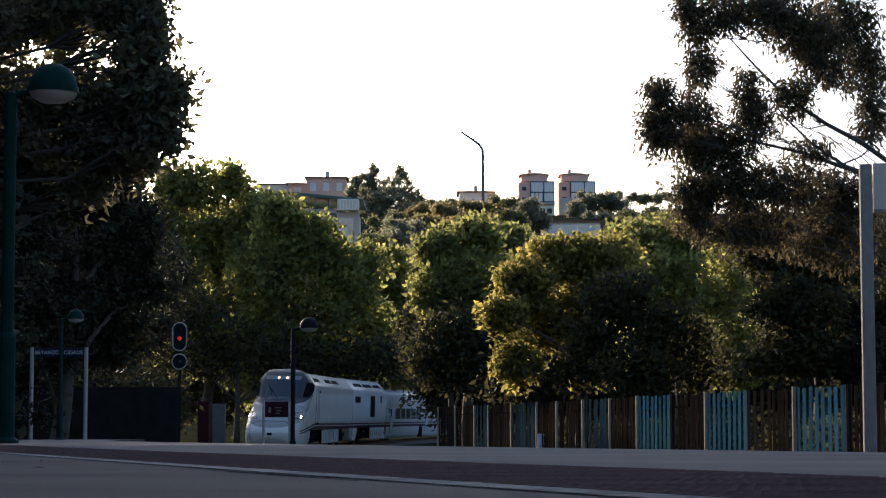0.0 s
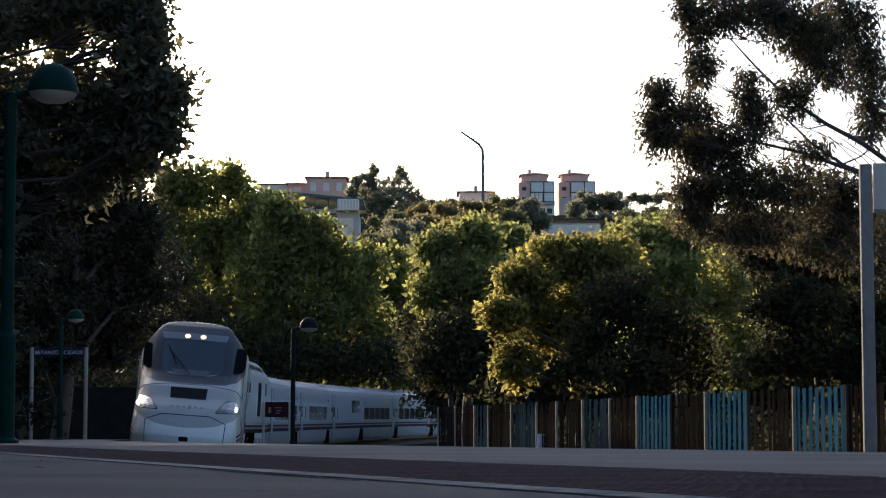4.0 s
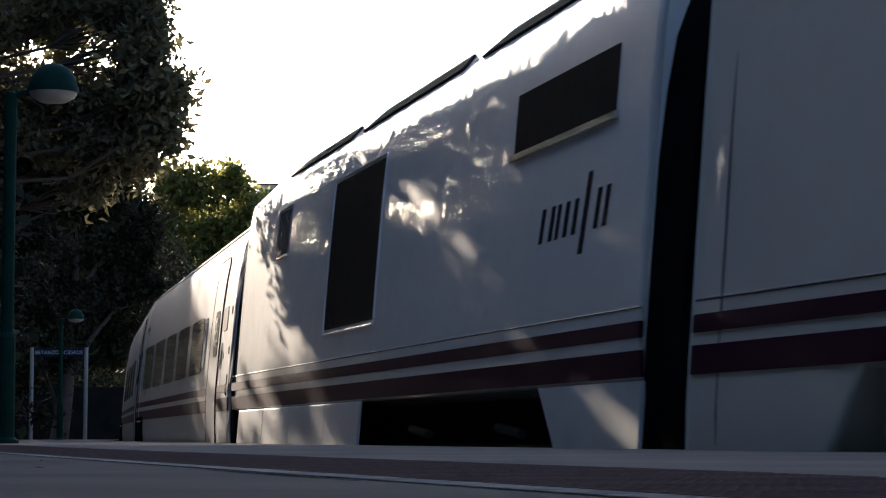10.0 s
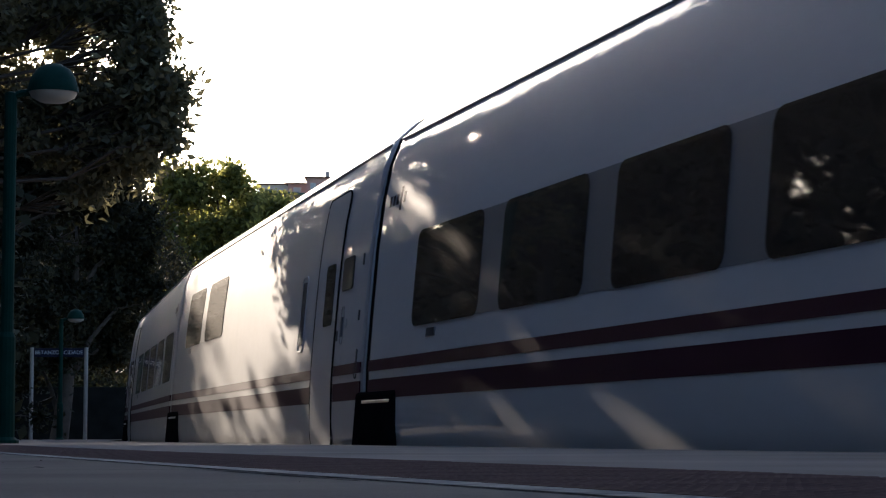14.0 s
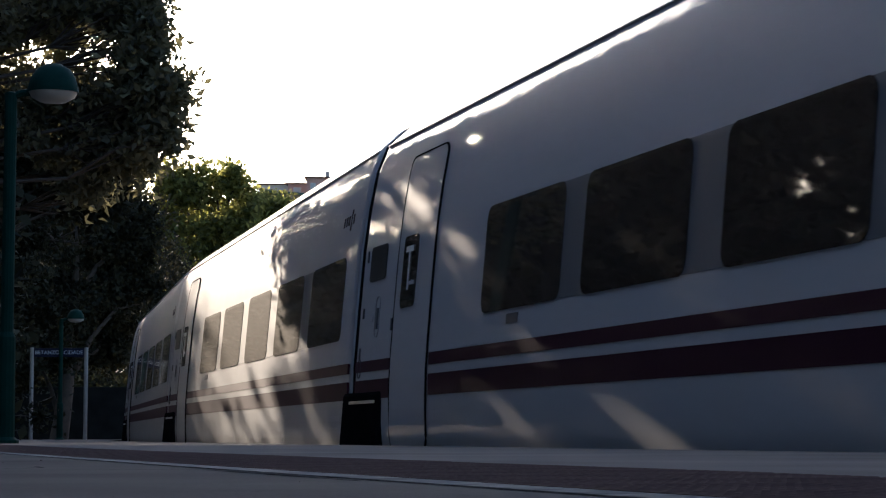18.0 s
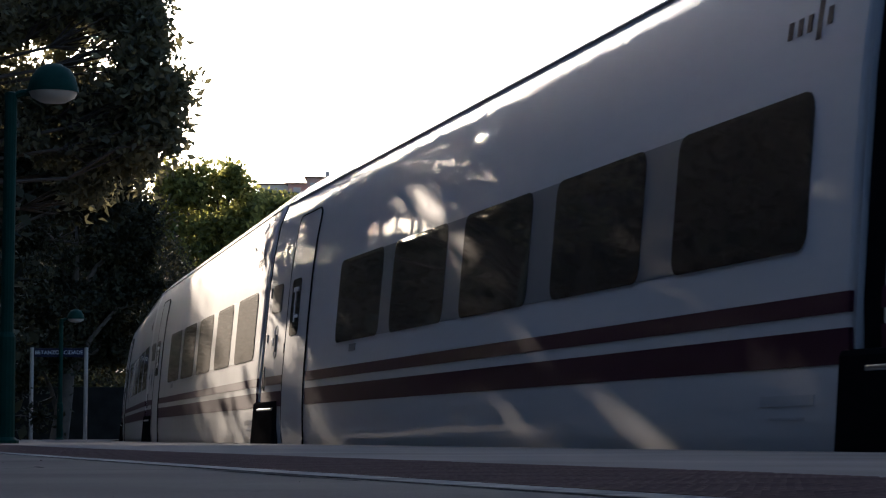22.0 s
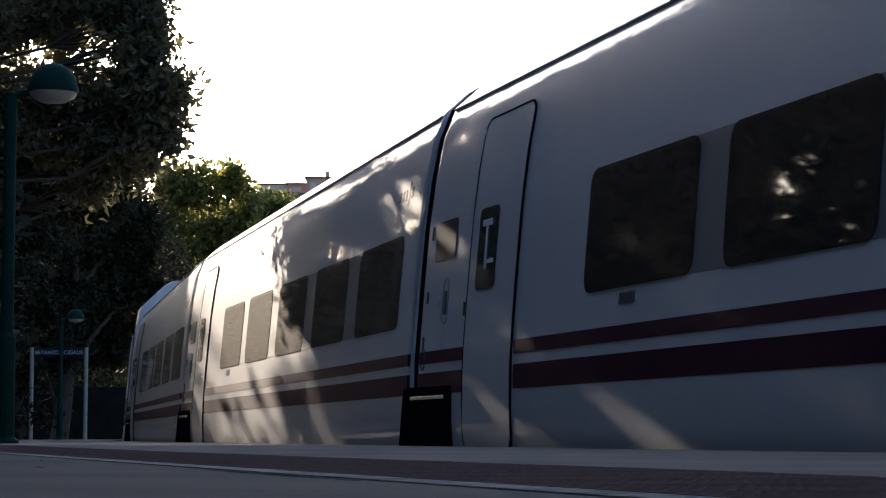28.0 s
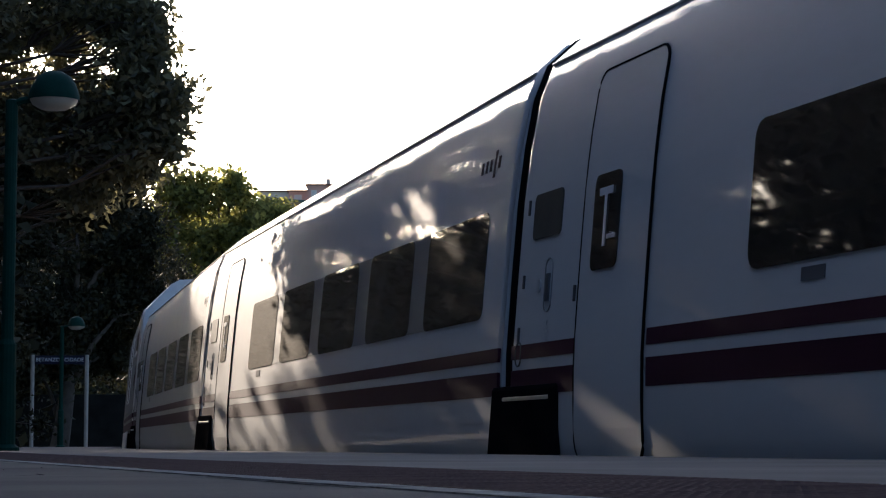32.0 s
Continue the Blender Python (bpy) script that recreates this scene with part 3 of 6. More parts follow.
tree("eucalyptus_tree", "eucalyptus with drooping bronze-green leaves against the sky", rooted(1660, 52), at(1640, -60, 52),
     [lobe(1222, 5, 52, 20, 24, 0.25), lobe(1240, 45, 52, 26, 38, 0.4), lobe(1290, 15, 52, 38, 36, 0.5), lobe(1370, 10, 52, 60, 40, 0.9), lobe(1430, 50, 52, 60, 52, 1.0), lobe(1500, 40, 53, 60, 60, 1.1),
      lobe(1245, 110, 52, 32, 36, 0.4), lobe(1170, 165, 51, 22, 24, 0.3), lobe(1170, 225, 51, 36, 42, 0.7), lobe(1225, 190, 51, 40, 34, 0.5), lobe(1235, 250, 52, 54, 40, 0.8), lobe(1330, 160, 52, 24, 48, 0.4),
      lobe(1340, 215, 52, 38, 34, 0.4), lobe(1290, 255, 52, 55, 34, 0.6), lobe(1410, 165, 52, 38, 32, 0.45), lobe(1470, 110, 52, 44, 34, 0.5), lobe(1545, 130, 53, 44, 60, 0.8), lobe(1550, 220, 53, 30, 40, 0.4),
      lobe(1270, 320, 52, 80, 45, 1.1), lobe(1380, 330, 52, 80, 45, 1.0), lobe(1490, 345, 53, 80, 45, 1.1), lobe(1440, 265, 52, 40, 22, 0.2), lobe(1330, 400, 52, 90, 40, 1.0), lobe(1480, 420, 53, 90, 50, 1.1),
      lobe(1225, 370, 52, 30, 50, 0.5)],
     "leaf_euc", 0.17, 50000, 0.26, 27, droop=1.2, slim=0.28, bark="bark", clumps=100, trunk_r=0.2, limb=0.22, sprays=True,
     boughs=[([at(1640, 330, 52), at(1530, 250, 52), at(1470, 218, 52), at(1400, 170, 52), at(1345, 115, 52), at(1300, 64, 52)], 0.075),
             ([at(1640, 340, 52), at(1490, 292, 52), at(1430, 270, 52), at(1370, 256, 52), at(1300, 240, 52), at(1235, 214, 52)], 0.065),
             ([at(1510, 300, 52), at(1440, 250, 52), at(1395, 205, 52), at(1365, 165, 52)], 0.045),
             ([at(1490, 292, 52), at(1530, 275, 52), at(1568, 240, 52)], 0.03), ([at(1470, 218, 52), at(1440, 225, 52), at(1390, 222, 52)], 0.025)])
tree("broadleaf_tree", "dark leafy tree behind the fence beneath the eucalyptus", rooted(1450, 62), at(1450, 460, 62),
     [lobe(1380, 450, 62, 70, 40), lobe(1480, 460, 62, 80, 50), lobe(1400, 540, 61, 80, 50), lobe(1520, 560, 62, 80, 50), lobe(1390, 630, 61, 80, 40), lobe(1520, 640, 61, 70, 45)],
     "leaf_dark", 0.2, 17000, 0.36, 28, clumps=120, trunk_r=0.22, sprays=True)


# ---- fence ----
def fence():
    """Slatted steel panels between posts; runs: where each panel ends, in shares of the eye's angle, and its paint."""
    f = thing("slatted_fence", "slatted steel fence, some panels faded blue, some rusty brown", "fence")
    rng = random.Random(5)
    runs = [(1568, ""), (1498, "rust"), (1404, "blue"), (1323, "rust"), (1248, "blue"), (1187, "rust"), (1127, "blue"), (1079, "rust"), (1031, "dull"), (985, "rust"), (950, "rust"),
            (905, "dull"), (865, "rust"), (840, "dull"), (806, "rust"), (776, "rust")]

    def spot(px):
        k = (px - 784) / F
        y = (8.6 + 0.2319 * 36.5) / (k + 0.2319)
        return Vector((k * y, y, 0))

    mats = {"blue": "blue_slat", "rust": "rust_slat", "dull": "dull_slat"}
    slat = {}
    for key, m in mats.items():
        slat[key] = mesh_of("slat", [(p, q, r) for p in (-0.085, 0.085) for q in (-0.003, 0.003) for r in (0.0, 2.1)],
                            [(0, 1, 3, 2), (4, 6, 7, 5), (0, 4, 5, 1), (2, 3, 7, 6), (0, 2, 6, 4), (1, 5, 7, 3)], [m])
    for (p0, _), (p1, kind) in zip(runs, runs[1:]):
        a, b = spot(p0), spot(p1)
        d = (b - a)
        w = d.length
        turn = math.atan2(d.y, d.x)
        z0 = gz(b.x, b.y)
        m = Matrix.Translation((a.x, a.y, z0)) @ Matrix.Rotation(turn, 4, "Z")
        post = part("post", boxes((w - 0.035, w + 0.035, -0.03, 0.04, 0, 2.14 - rng.uniform(0, 0.05)), bevel=0.008), "cream_post" if kind != "rust" or p1 < 1100 else "pale_post", f)
        post.matrix_world = m
        for zz in (0.4, 1.8):
            part("rail", boxes((0.05, w - 0.05, -0.055, -0.02, zz, zz + 0.05)), mats[kind], f).matrix_world = m
        k = max(3, int(w / (0.3 if kind == "blue" else 0.22)))
        for j in range(k):
            if kind == "dull" and rng.random() < 0.25 or kind == "rust" and rng.random() < 0.07:
                continue
            o = new("slat", slat[kind])
            o.parent = f
            o.matrix_world = m @ Matrix.Translation(((w - 0.1) * (j + 0.5) / k + 0.05, 0, rng.uniform(-0.025, 0.02))) @ Matrix.Rotation(radians(rng.gauss(0, 0.9 if kind != "blue" else 0.3)), 4, "Y")
    q = spot(957)
    part("notice", boxes((-0.11, 0.11, -0.1, -0.06, 0.75, 1.2), bevel=0.01), "letter", f, "small white notice on the fence").matrix_world = Matrix.Translation((q.x, q.y, gz(q.x, q.y)))


fence()


# ---- lamps, signs and posts ----
def street_lamp(label, x, y, base, top, paint, flip=1, globe_r=0.23):
    t = thing("platform_lamp", label, "lamp", "platform lamps", Matrix.Translation((x, y, base)))
    h = top - base
    part("pole", turned(bmesh.new(), [(0.13, 0), (0.13, 0.03), (0.09, 0.06), (0.085, 1.0), (0.062, 1.05), (0.06, h - 0.12), (0.0, h - 0.1)], 14), paint, t, smooth=False)
    part("arm", tube(bmesh.new(), [(0, 0, h - 0.16), (flip * 0.1, 0, h - 0.12), (flip * 0.28, 0, h - 0.1)], 0.035, 8), paint, t)
    g = (flip * 0.4, 0, h - 0.06)
    part("hood", turned(bmesh.new(), [(globe_r + 0.012, -0.06), (globe_r + 0.012, -0.02), (globe_r * 0.93, 0.08), (globe_r * 0.7, 0.165), (globe_r * 0.35, 0.215), (0, 0.23)], 24, g), paint, t, smooth=True)
    part("diffuser", turned(bmesh.new(), [(globe_r, -0.055), (globe_r * 0.9, -0.1), (globe_r * 0.55, -0.145), (0, -0.16)], 24, g), "globe", t, "milky lamp diffuser", smooth=True)
    return t


_p = at(12, 150, 20.2)
street_lamp("green post-top lamp with domed hood on the platform", _p[0], 20.2, 0.0, _p[2] + 0.06, "green_paint")
_p = at(108, 562, 59.8)
street_lamp("green post-top lamp further along the platform", _p[0], 59.8, 0.0, _p[2] + 0.06, "green_paint")
_p = at(519, 578, 55.0)
street_lamp("black post-top lamp beside the track", _p[0], 55.0, gz(_p[0], 55), _p[2] + 0.06, "black_paint")


def name_sign():
    d = 64.0
    x0, x1 = at(57, 0, d)[0], at(153, 0, d)[0]
    z1 = at(0, 616, d)[2]
    t = thing("station_sign", "station name board of dark blue enamel on two grey posts", "sign", m=Matrix.Translation(((x0 + x1) / 2, d, 0)))
    w = (x1 - x0) / 2
    for sx in (-w, w):
        part("post", tube(bmesh.new(), [(sx, 0, 0), (sx, 0, z1)], 0.06, 10), "galv", t)
    zc = at(0, 625, d)[2]
    board = part("board", boxes((-w + 0.06, w - 0.06, -0.02, 0.02, zc - 0.13, zc + 0.13), bevel=0.006), "sign_blue", t)
    writing("BETANZOS-CIDADE", 0.16, "letter", board, Matrix.Translation((0, -0.024, zc)) @ Euler((radians(90), 0, 0)).to_matrix().to_4x4())


name_sign()


def signal_mast():
    d = 100.0
    x, _, zt = at(318, 573, d)
    z0 = gz(x, d)
    k = d / F
    t = thing("railway_signal", "two-headed railway signal on a post showing red", "signal", m=Matrix.Translation((x, d, 0)))
    part("mast", tube(bmesh.new(), [(0, 0.1, z0), (0, 0.1, zt - 0.1)], 0.07, 8), "under", t)
    for zc, hh, ww in ((at(0, 597, d)[2], 24 * k, 12 * k), (at(0, 641, d)[2], 13 * k, 12.5 * k)):
        bm = bmesh.new()
        pts = []
        for i in range(24):
            a = 2 * math.pi * i / 24
            pts.append((ww * math.cos(a), ww * math.sin(a) + (hh - ww) * (1 if math.sin(a) >= 0 else -1)))
        lo = [bm.verts.new((px, 0, zc + pz)) for px, pz in pts]
        hi = [bm.verts.new((px, -0.06, zc + pz)) for px, pz in pts]
        bm.faces.new(hi), bm.faces.new(lo)
        for i in range(24):
            bm.faces.new((lo[i], lo[(i + 1) % 24], hi[(i + 1) % 24], hi[i]))
        head = part("signal_head", bm, "black_paint", t)
        bm = bmesh.new()
        rim = [(px * 1.03, -0.065, zc + pz * 1.03) for px, pz in pts]
        tube(bm, rim + rim[:2], 0.03, 5, False)
        part("rim", bm, "galv", head)
    for zz, mt in ((at(0, 600, d)[2], "red_on"), (at(0, 585, d)[2], "glass"), (at(0, 641, d)[2], "glass")):
        bm = turned(bmesh.new(), [(0.1, 0), (0.08, 0.03), (0, 0.04)], 14)
        bmesh.ops.rotate(bm, verts=bm.verts, matrix=Matrix.Rotation(radians(90), 3, "X"))
        bmesh.ops.translate(bm, verts=bm.verts, vec=(0, -0.06, zz))
        part("lens", bm, mt, t, "lit red lens" if mt == "red_on" else "")
        tube_bm = tube(bmesh.new(), [(-0.15, -0.06, zz), (-0.14, -0.2, zz + 0.09), (0, -0.24, zz + 0.17), (0.14, -0.2, zz + 0.09), (0.15, -0.06, zz)], 0.012, 4)
        part("visor", tube_bm, "black_paint", t)


signal_mast()


def warning_board():
    d = 58.0
    x0, _, zt = at(470, 712, d)
    x1, _, zb = at(511, 739, d)
    z0 = gz(x0, d)
    t = thing("notice_board", "small maroon notice board with pale writing on two thin posts", "sign", m=Matrix.Translation(((x0 + x1) / 2, d, 0)))
    w = (x1 - x0) / 2
    for sx in (-w - 0.04, w + 0.04):
        part("post", tube(bmesh.new(), [(sx, 0, z0), (sx, 0, zt)], 0.035, 8), "galv", t)
    part("board", boxes((-w, w, -0.015, 0.015, zb, zt), bevel=0.004), "sign_red", t)
    for u, v, ww in ((-0.15, 0.62, 0.6), (-0.05, 0.42, 0.45), (-0.1, 0.26, 0.4)):
        zc = zb + (zt - zb) * v
        part("text_bar", boxes((u * w, u * w + ww * w, -0.02, -0.0155, zc - 0.011, zc + 0.011)), "cream_post", t)
    part("pictogram", boxes((-w * 0.7, -w * 0.5, -0.02, -0.0155, zb + 0.12, zt - 0.14)), "cream_post", t)


warning_board()


def tall_sign():
    d = 29.0
    x, _, zt = at(1537, 290, d)
    z0 = gz(x, d)
    t = thing("platform_sign", "white board on a thick grey post across the track", "sign", m=Matrix.Translation((x, d, 0)))
    part("post", turned(bmesh.new(), [(0.14, z0), (0.14, z0 + 0.03), (0.095, z0 + 0.05), (0.09, zt), (0, zt + 0.01)], 14), "galv", t)
    part("board", boxes((0.1, 1.5, -0.03, 0.03, zt - 0.62, zt + 0.02), bevel=0.01), "cream_wall", t, "pale sign board")
    part("board_frame", boxes((0.1, 1.5, -0.036, 0.036, zt - 0.655, zt - 0.615)), "galv", t)


tall_sign()


# ---- wall and cabinets at the platform's far end ----
def end_wall():
    tagged(part("wall_end", boxes((-30, -12.9, 104, 104.3, gz(-20, 104) - 0.2, at(0, 686, 104)[2]), bevel=0.02), "dark_wall"),
           "dark old concrete boundary wall beyond the platform", "wall", kind="structure")


end_wall()


def cabinet(label, px0, px1, py, d, material):
    x0, _, zt = at(px0, py, d)
    x1 = at(px1, 0, d)[0]
    z0 = gz((x0 + x1) / 2, d)
    t = thing("relay_cabinet", label, "cabinet", "trackside cabinets", Matrix.Translation(((x0 + x1) / 2, d, z0 - 0.05)))
    w, h = (x1 - x0) / 2, zt - z0
    part("body", boxes((-w, w, -0.3, 0.3, 0, h), bevel=0.02), material, t)
    part("roof", boxes((-w - 0.05, w + 0.05, -0.36, 0.34, h + 0.003, h + 0.07), bevel=0.015), material, t)
    part("door", boxes((-w + 0.06, w - 0.06, -0.32, -0.303, 0.15, h - 0.1), bevel=0.005), material, t)


cabinet("dull red trackside relay cabinet", 352, 372, 712, 118, "sign_red")
cabinet("grey trackside relay cabinet with a door", 378, 400, 716, 118, "pole_grey")


# ---- the hillside ----
def house(label, px0, px1, py0, py1, d, wall, storeys, cols, depth=9.0, chimney=True):
    """A house with walls, a roof, and a window in each bay of each storey."""
    x0, _, z1 = at(px0, py0, d)
    x1, _, z0 = at(px1, py1, d)
    t = thing("house", label, "house", "houses on the hill", Matrix.Translation(((x0 + x1) / 2, d, z0)))
    w, h = (x1 - x0) / 2, z1 - z0
    part("wall", boxes((-w, w, 0, depth, -4, h)), wall, t)
    rh = h * 0.16
    bm = bmesh.new()
    e = 0.45
    c = [bm.verts.new(v) for v in ((-w - e, -e, h), (w + e, -e, h), (w + e, depth + e, h), (-w - e, depth + e, h))]
    lo = [bm.verts.new((v.co.x, v.co.y, h - 0.2)) for v in c]
    r = [bm.verts.new((-w * 0.35, depth / 2, h + rh)), bm.verts.new((w * 0.35, depth / 2, h + rh))]
    for q in ((c[0], c[1], r[1], r[0]), (c[2], c[3], r[0], r[1]), (c[1], c[2], r[1]), (c[3], c[0], r[0]), tuple(lo)):
        bm.faces.new(q)
    for i in range(4):
        bm.faces.new((c[i], lo[i], lo[(i + 1) % 4], c[(i + 1) % 4]))
    part("roof", bm, "roof_tile", t)
    if chimney:
        part("chimney", boxes((-0.4, 0.4, depth / 2 - 0.4, depth / 2 + 0.4, h + rh * 0.6, h + rh + 1.0), bevel=0.05), "grey_wall", t)
    for i in range(storeys):
        for j in range(cols):
            cx = -w + 2 * w * (j + 0.5) / cols
            cz = h - (i + 0.55) * h / storeys
            ww, wh = w / cols * 0.36, h / storeys * 0.2
            win = part("window", boxes((cx - ww - 0.1, cx + ww + 0.1, -0.06, -0.004, cz - wh - 0.1, cz + wh + 0.1)), "cream_wall", t)
            part("pane", boxes((cx - ww, cx + ww, -0.09, -0.062, cz - wh, cz + wh)), "pale_pane", win)
    return t


house("pink rendered house with a hipped tile roof", 541, 611, 312, 345, 440, "pink_wall", 1, 3)
house("low house with a tile roof beside the pink one", 508, 541, 323, 348, 446, "pink_wall", 1, 1, chimney=False)
house("low house with a tile roof on the ridge", 455, 508, 324, 350, 450, "cream_wall", 1, 2, chimney=False)
house("low grey house on the ridge with a chimney", 812, 874, 338, 372, 450, "cream_wall", 1, 3)
house("long low pale building half hidden by trees", 962, 1064, 391, 418, 330, "cream_wall", 1, 3, chimney=False)


def gallery_house(label, px0, px1, d, stone):
    """A tall narrow house: terracotta flank, white glazed galleries, and a small attic storey under a hipped roof."""
    x0, x1 = at(px0, 0, d)[0], at(px1, 0, d)[0]
    z0, z1, z2 = (at(0, q, d)[2] for q in (384, 319, 307))
    t = thing("house", label, "house", "houses on the hill", Matrix.Translation((x0, d, z0)))
    w, h, h2 = x1 - x0, z1 - z0, z2 - z0
    g = w * 0.3
    part("wall", boxes((0, g, 0, 8, -4, h - 0.3)), "pink_wall", t, "terracotta rendered flank")
    part("wall", boxes((g + 0.01, w, 0.3, 8, -4, h)), "cream_wall", t)
    part("attic", boxes((w * 0.08, w * 0.8, 0.8, 7, h + 0.01, h2)), "pink_wall", t)
    bm = bmesh.new()
    a, b = w * 0.02, w * 0.86
    c = [bm.verts.new(v) for v in ((a, 0.4, h2 + 0.01), (b, 0.4, h2 + 0.01), (b, 7.4, h2 + 0.01), (a, 7.4, h2 + 0.01))]
    r = [bm.verts.new((w * 0.35, 3.9, h2 + 0.8)), bm.verts.new((w * 0.55, 3.9, h2 + 0.8))]
    for q in ((c[0], c[1], r[1], r[0]), (c[2], c[3], r[0], r[1]), (c[1], c[2], r[1]), (c[3], c[0], r[0]), (c[3], c[2], c[1], c[0])):
        bm.faces.new(q)
    part("roof", bm, "roof_tile", t)
    part("chimney", boxes((w * 0.28, w * 0.36, 3.2, 4.0, h2 + 0.4, h2 + 1.4), bevel=0.04), "pink_wall", t)
    gallery = part("gallery", boxes((g + 0.15, w - 0.1, -0.35, 0.29, h * 0.4, h - 0.12), bevel=0.03), "frosted", t, "white glazed gallery in dark frames")
    split = g + (w - g) * 0.56
    for z0, z1, cuts in ((0.69, 0.95, 1), (0.43, 0.66, 3)):
        for x0, x1, k in ((g + 0.3, split - 0.12, cuts), (split + 0.12, w - 0.25, 1)):
            for i in range(k):
                a, b = x0 + (x1 - x0) * i / k, x0 + (x1 - x0) * (i + 1) / k - (0.14 if k > 1 else 0)
                part("pane", boxes((a, b, -0.41, -0.36, h * z0, h * z1), bevel=0.01), "pale_pane", gallery)
    for i in range(3):
        cx = g + 0.5 + (w - g - 0.8) * (i + 0.5) / 3
        part("window", boxes((cx - 0.5, cx + 0.5, 0.22, 0.296, h * 0.1, h * 0.24)), "frosted", t)
    part("sill_band", boxes((g, w + 0.1, -0.5, 0.28, h * 0.36, h * 0.395)), "grey_wall", t)
    if stone:
        part("lean_to", boxes((0.1, w * 0.5, -1.6, -0.02, -3, h * 0.5), bevel=0.04), "grey_wall", t, "grey stone lean-to")
    for k in range(2):
        part("window", boxes((g * 0.3, g * 0.7, -0.05, -0.004, h * (0.45 + 0.28 * k), h * (0.55 + 0.28 * k))), "frosted", t)


gallery_house("tall narrow terracotta house with white glazed galleries", 919, 983, 430, False)
gallery_house("tall narrow terracotta house with galleries and a stone lean-to", 990, 1056, 436, True)


def hill_building():
    d = 210.0
    x0, x1 = at(478, 0, d)[0], at(633, 0, d)[0]
    zr, zb = at(0, 352, d)[2], at(0, 440, d)[2]
    t = thing("terrace_building", "concrete building with a green steel roof edge and open terrace", "building", m=Matrix.Translation((x0, d, zb)))
    h, w = zr - zb, x1 - x0
    part("wall", boxes((0.3, w - 2.3, 0.6, 8, -6, h - 0.9)), "grey_wall", t)
    part("corner_room", boxes((w - 2.1, w, 0.2, 7, -6, h * 0.74)), "grey_wall", t)
    roof = part("roof", boxes((-1.0, w + 0.1, -0.6, 8.4, h - 0.15, h + 0.1), bevel=0.03), "green_steel", t, "green steel roof edge")
    roof.rotation_euler = (0, radians(5.5), 0)
    roof.location = (0, 0, 0.75)
    part("door", boxes((w - 1.9, w - 0.5, 0.12, 0.196, -0.6, h * 0.62)), "cream_wall", t, "white double door")
    for q in (0, 1):
        part("pane", boxes((w - 1.78 + q * 0.64, w - 1.26 + q * 0.64, 0.08, 0.118, h * 0.2, h * 0.56)), "gallery_glass", t)
    part("awning", boxes((w - 2.0, w + 0.1, -1.0, 0.19, h * 0.76, h * 0.98), bevel=0.05), "cream_wall", t, "pale striped awning")
    for q in range(7):
        part("stripe", boxes((w - 1.9 + q * 0.3, w - 1.82 + q * 0.3, -1.02, -1.004, h * 0.78, h * 0.96)), "grey_wall", t)
    part("corner_post", boxes((w + 0.02, w + 0.14, -0.3, -0.18, -4, h)), "grey_wall", t)
    for i in range(5):
        part("column", boxes((0.4 + i * 1.3, 0.5 + i * 1.3, 0.1, 0.2, h * 0.4, h + 0.2)), "green_steel", t)
    part("railing", boxes((0.2, w - 2.2, 0.1, 0.14, h * 0.68, h * 0.72)), "green_steel", t)


hill_building()


def ridge_lamp():
    d = 300.0
    x, _, z0 = at(855, 345, d)
    k = d / F
    t = thing("street_lamp", "tall street lamp with a bent arm on the skyline", "lamp", m=Matrix.Translation((x, d, z0)))
    part("pole", tube(bmesh.new(), [(0, 0, -3), (0, 0, 70 * k), (-0.05, 0, 82 * k)], [0.24, 0.2, 0.2], 8), "pole_grey", t)
    part("arm", tube(bmesh.new(), [(-0.05, 0, 82 * k), (-6 * k, 0, 91 * k), (-20 * k, 0, 101 * k), (-40 * k, 0, 115 * k)], [0.2, 0.2, 0.17, 0.13], 6), "pole_grey", t)


ridge_lamp()


def scrub(name, label, seed, spots, material, size, clump, per):
    """A belt of bushes and crowns on the slope as one mass of leaves. spots: across, up, distance, width, height."""
    rng = np.random.default_rng(seed)
    C, R, K = [], [], []
    for px, py, d, rx, ry in spots:
        k = d / F
        c = np.array(at(px, py, d))
        n = 14
        pts = c + in_ball(rng, n) * np.array([rx * k, rx * k * 0.7, ry * k])
        C += list(pts)
        R += [(clump, clump, clump * 0.8)] * n
        K += [per] * n
    tagged(new(name, leaf_mesh(name, leaves(rng, C, R, K, size), material)), label, "trees", kind="stuff")


scrub("hillside_trees", "belt of green hillside trees, haze mixed into their colour", 41,
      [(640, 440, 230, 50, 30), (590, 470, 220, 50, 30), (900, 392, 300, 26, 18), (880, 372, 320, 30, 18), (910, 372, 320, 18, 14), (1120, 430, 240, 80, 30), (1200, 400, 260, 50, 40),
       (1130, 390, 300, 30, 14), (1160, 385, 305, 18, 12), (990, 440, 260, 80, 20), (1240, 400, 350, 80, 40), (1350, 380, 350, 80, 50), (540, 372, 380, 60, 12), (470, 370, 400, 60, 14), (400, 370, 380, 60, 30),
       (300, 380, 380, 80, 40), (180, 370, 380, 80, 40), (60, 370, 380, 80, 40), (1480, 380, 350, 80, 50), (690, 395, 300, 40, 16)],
      "leaf_hazed", 0.42, 1.05, 420)
scrub("rusty_hillside_trees", "trees turning brown below the ridge houses, haze in their colour", 44,
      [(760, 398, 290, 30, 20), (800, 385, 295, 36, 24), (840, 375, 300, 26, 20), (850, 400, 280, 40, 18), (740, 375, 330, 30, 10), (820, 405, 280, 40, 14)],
      "leaf_rust_hazed", 0.4, 0.95, 520)
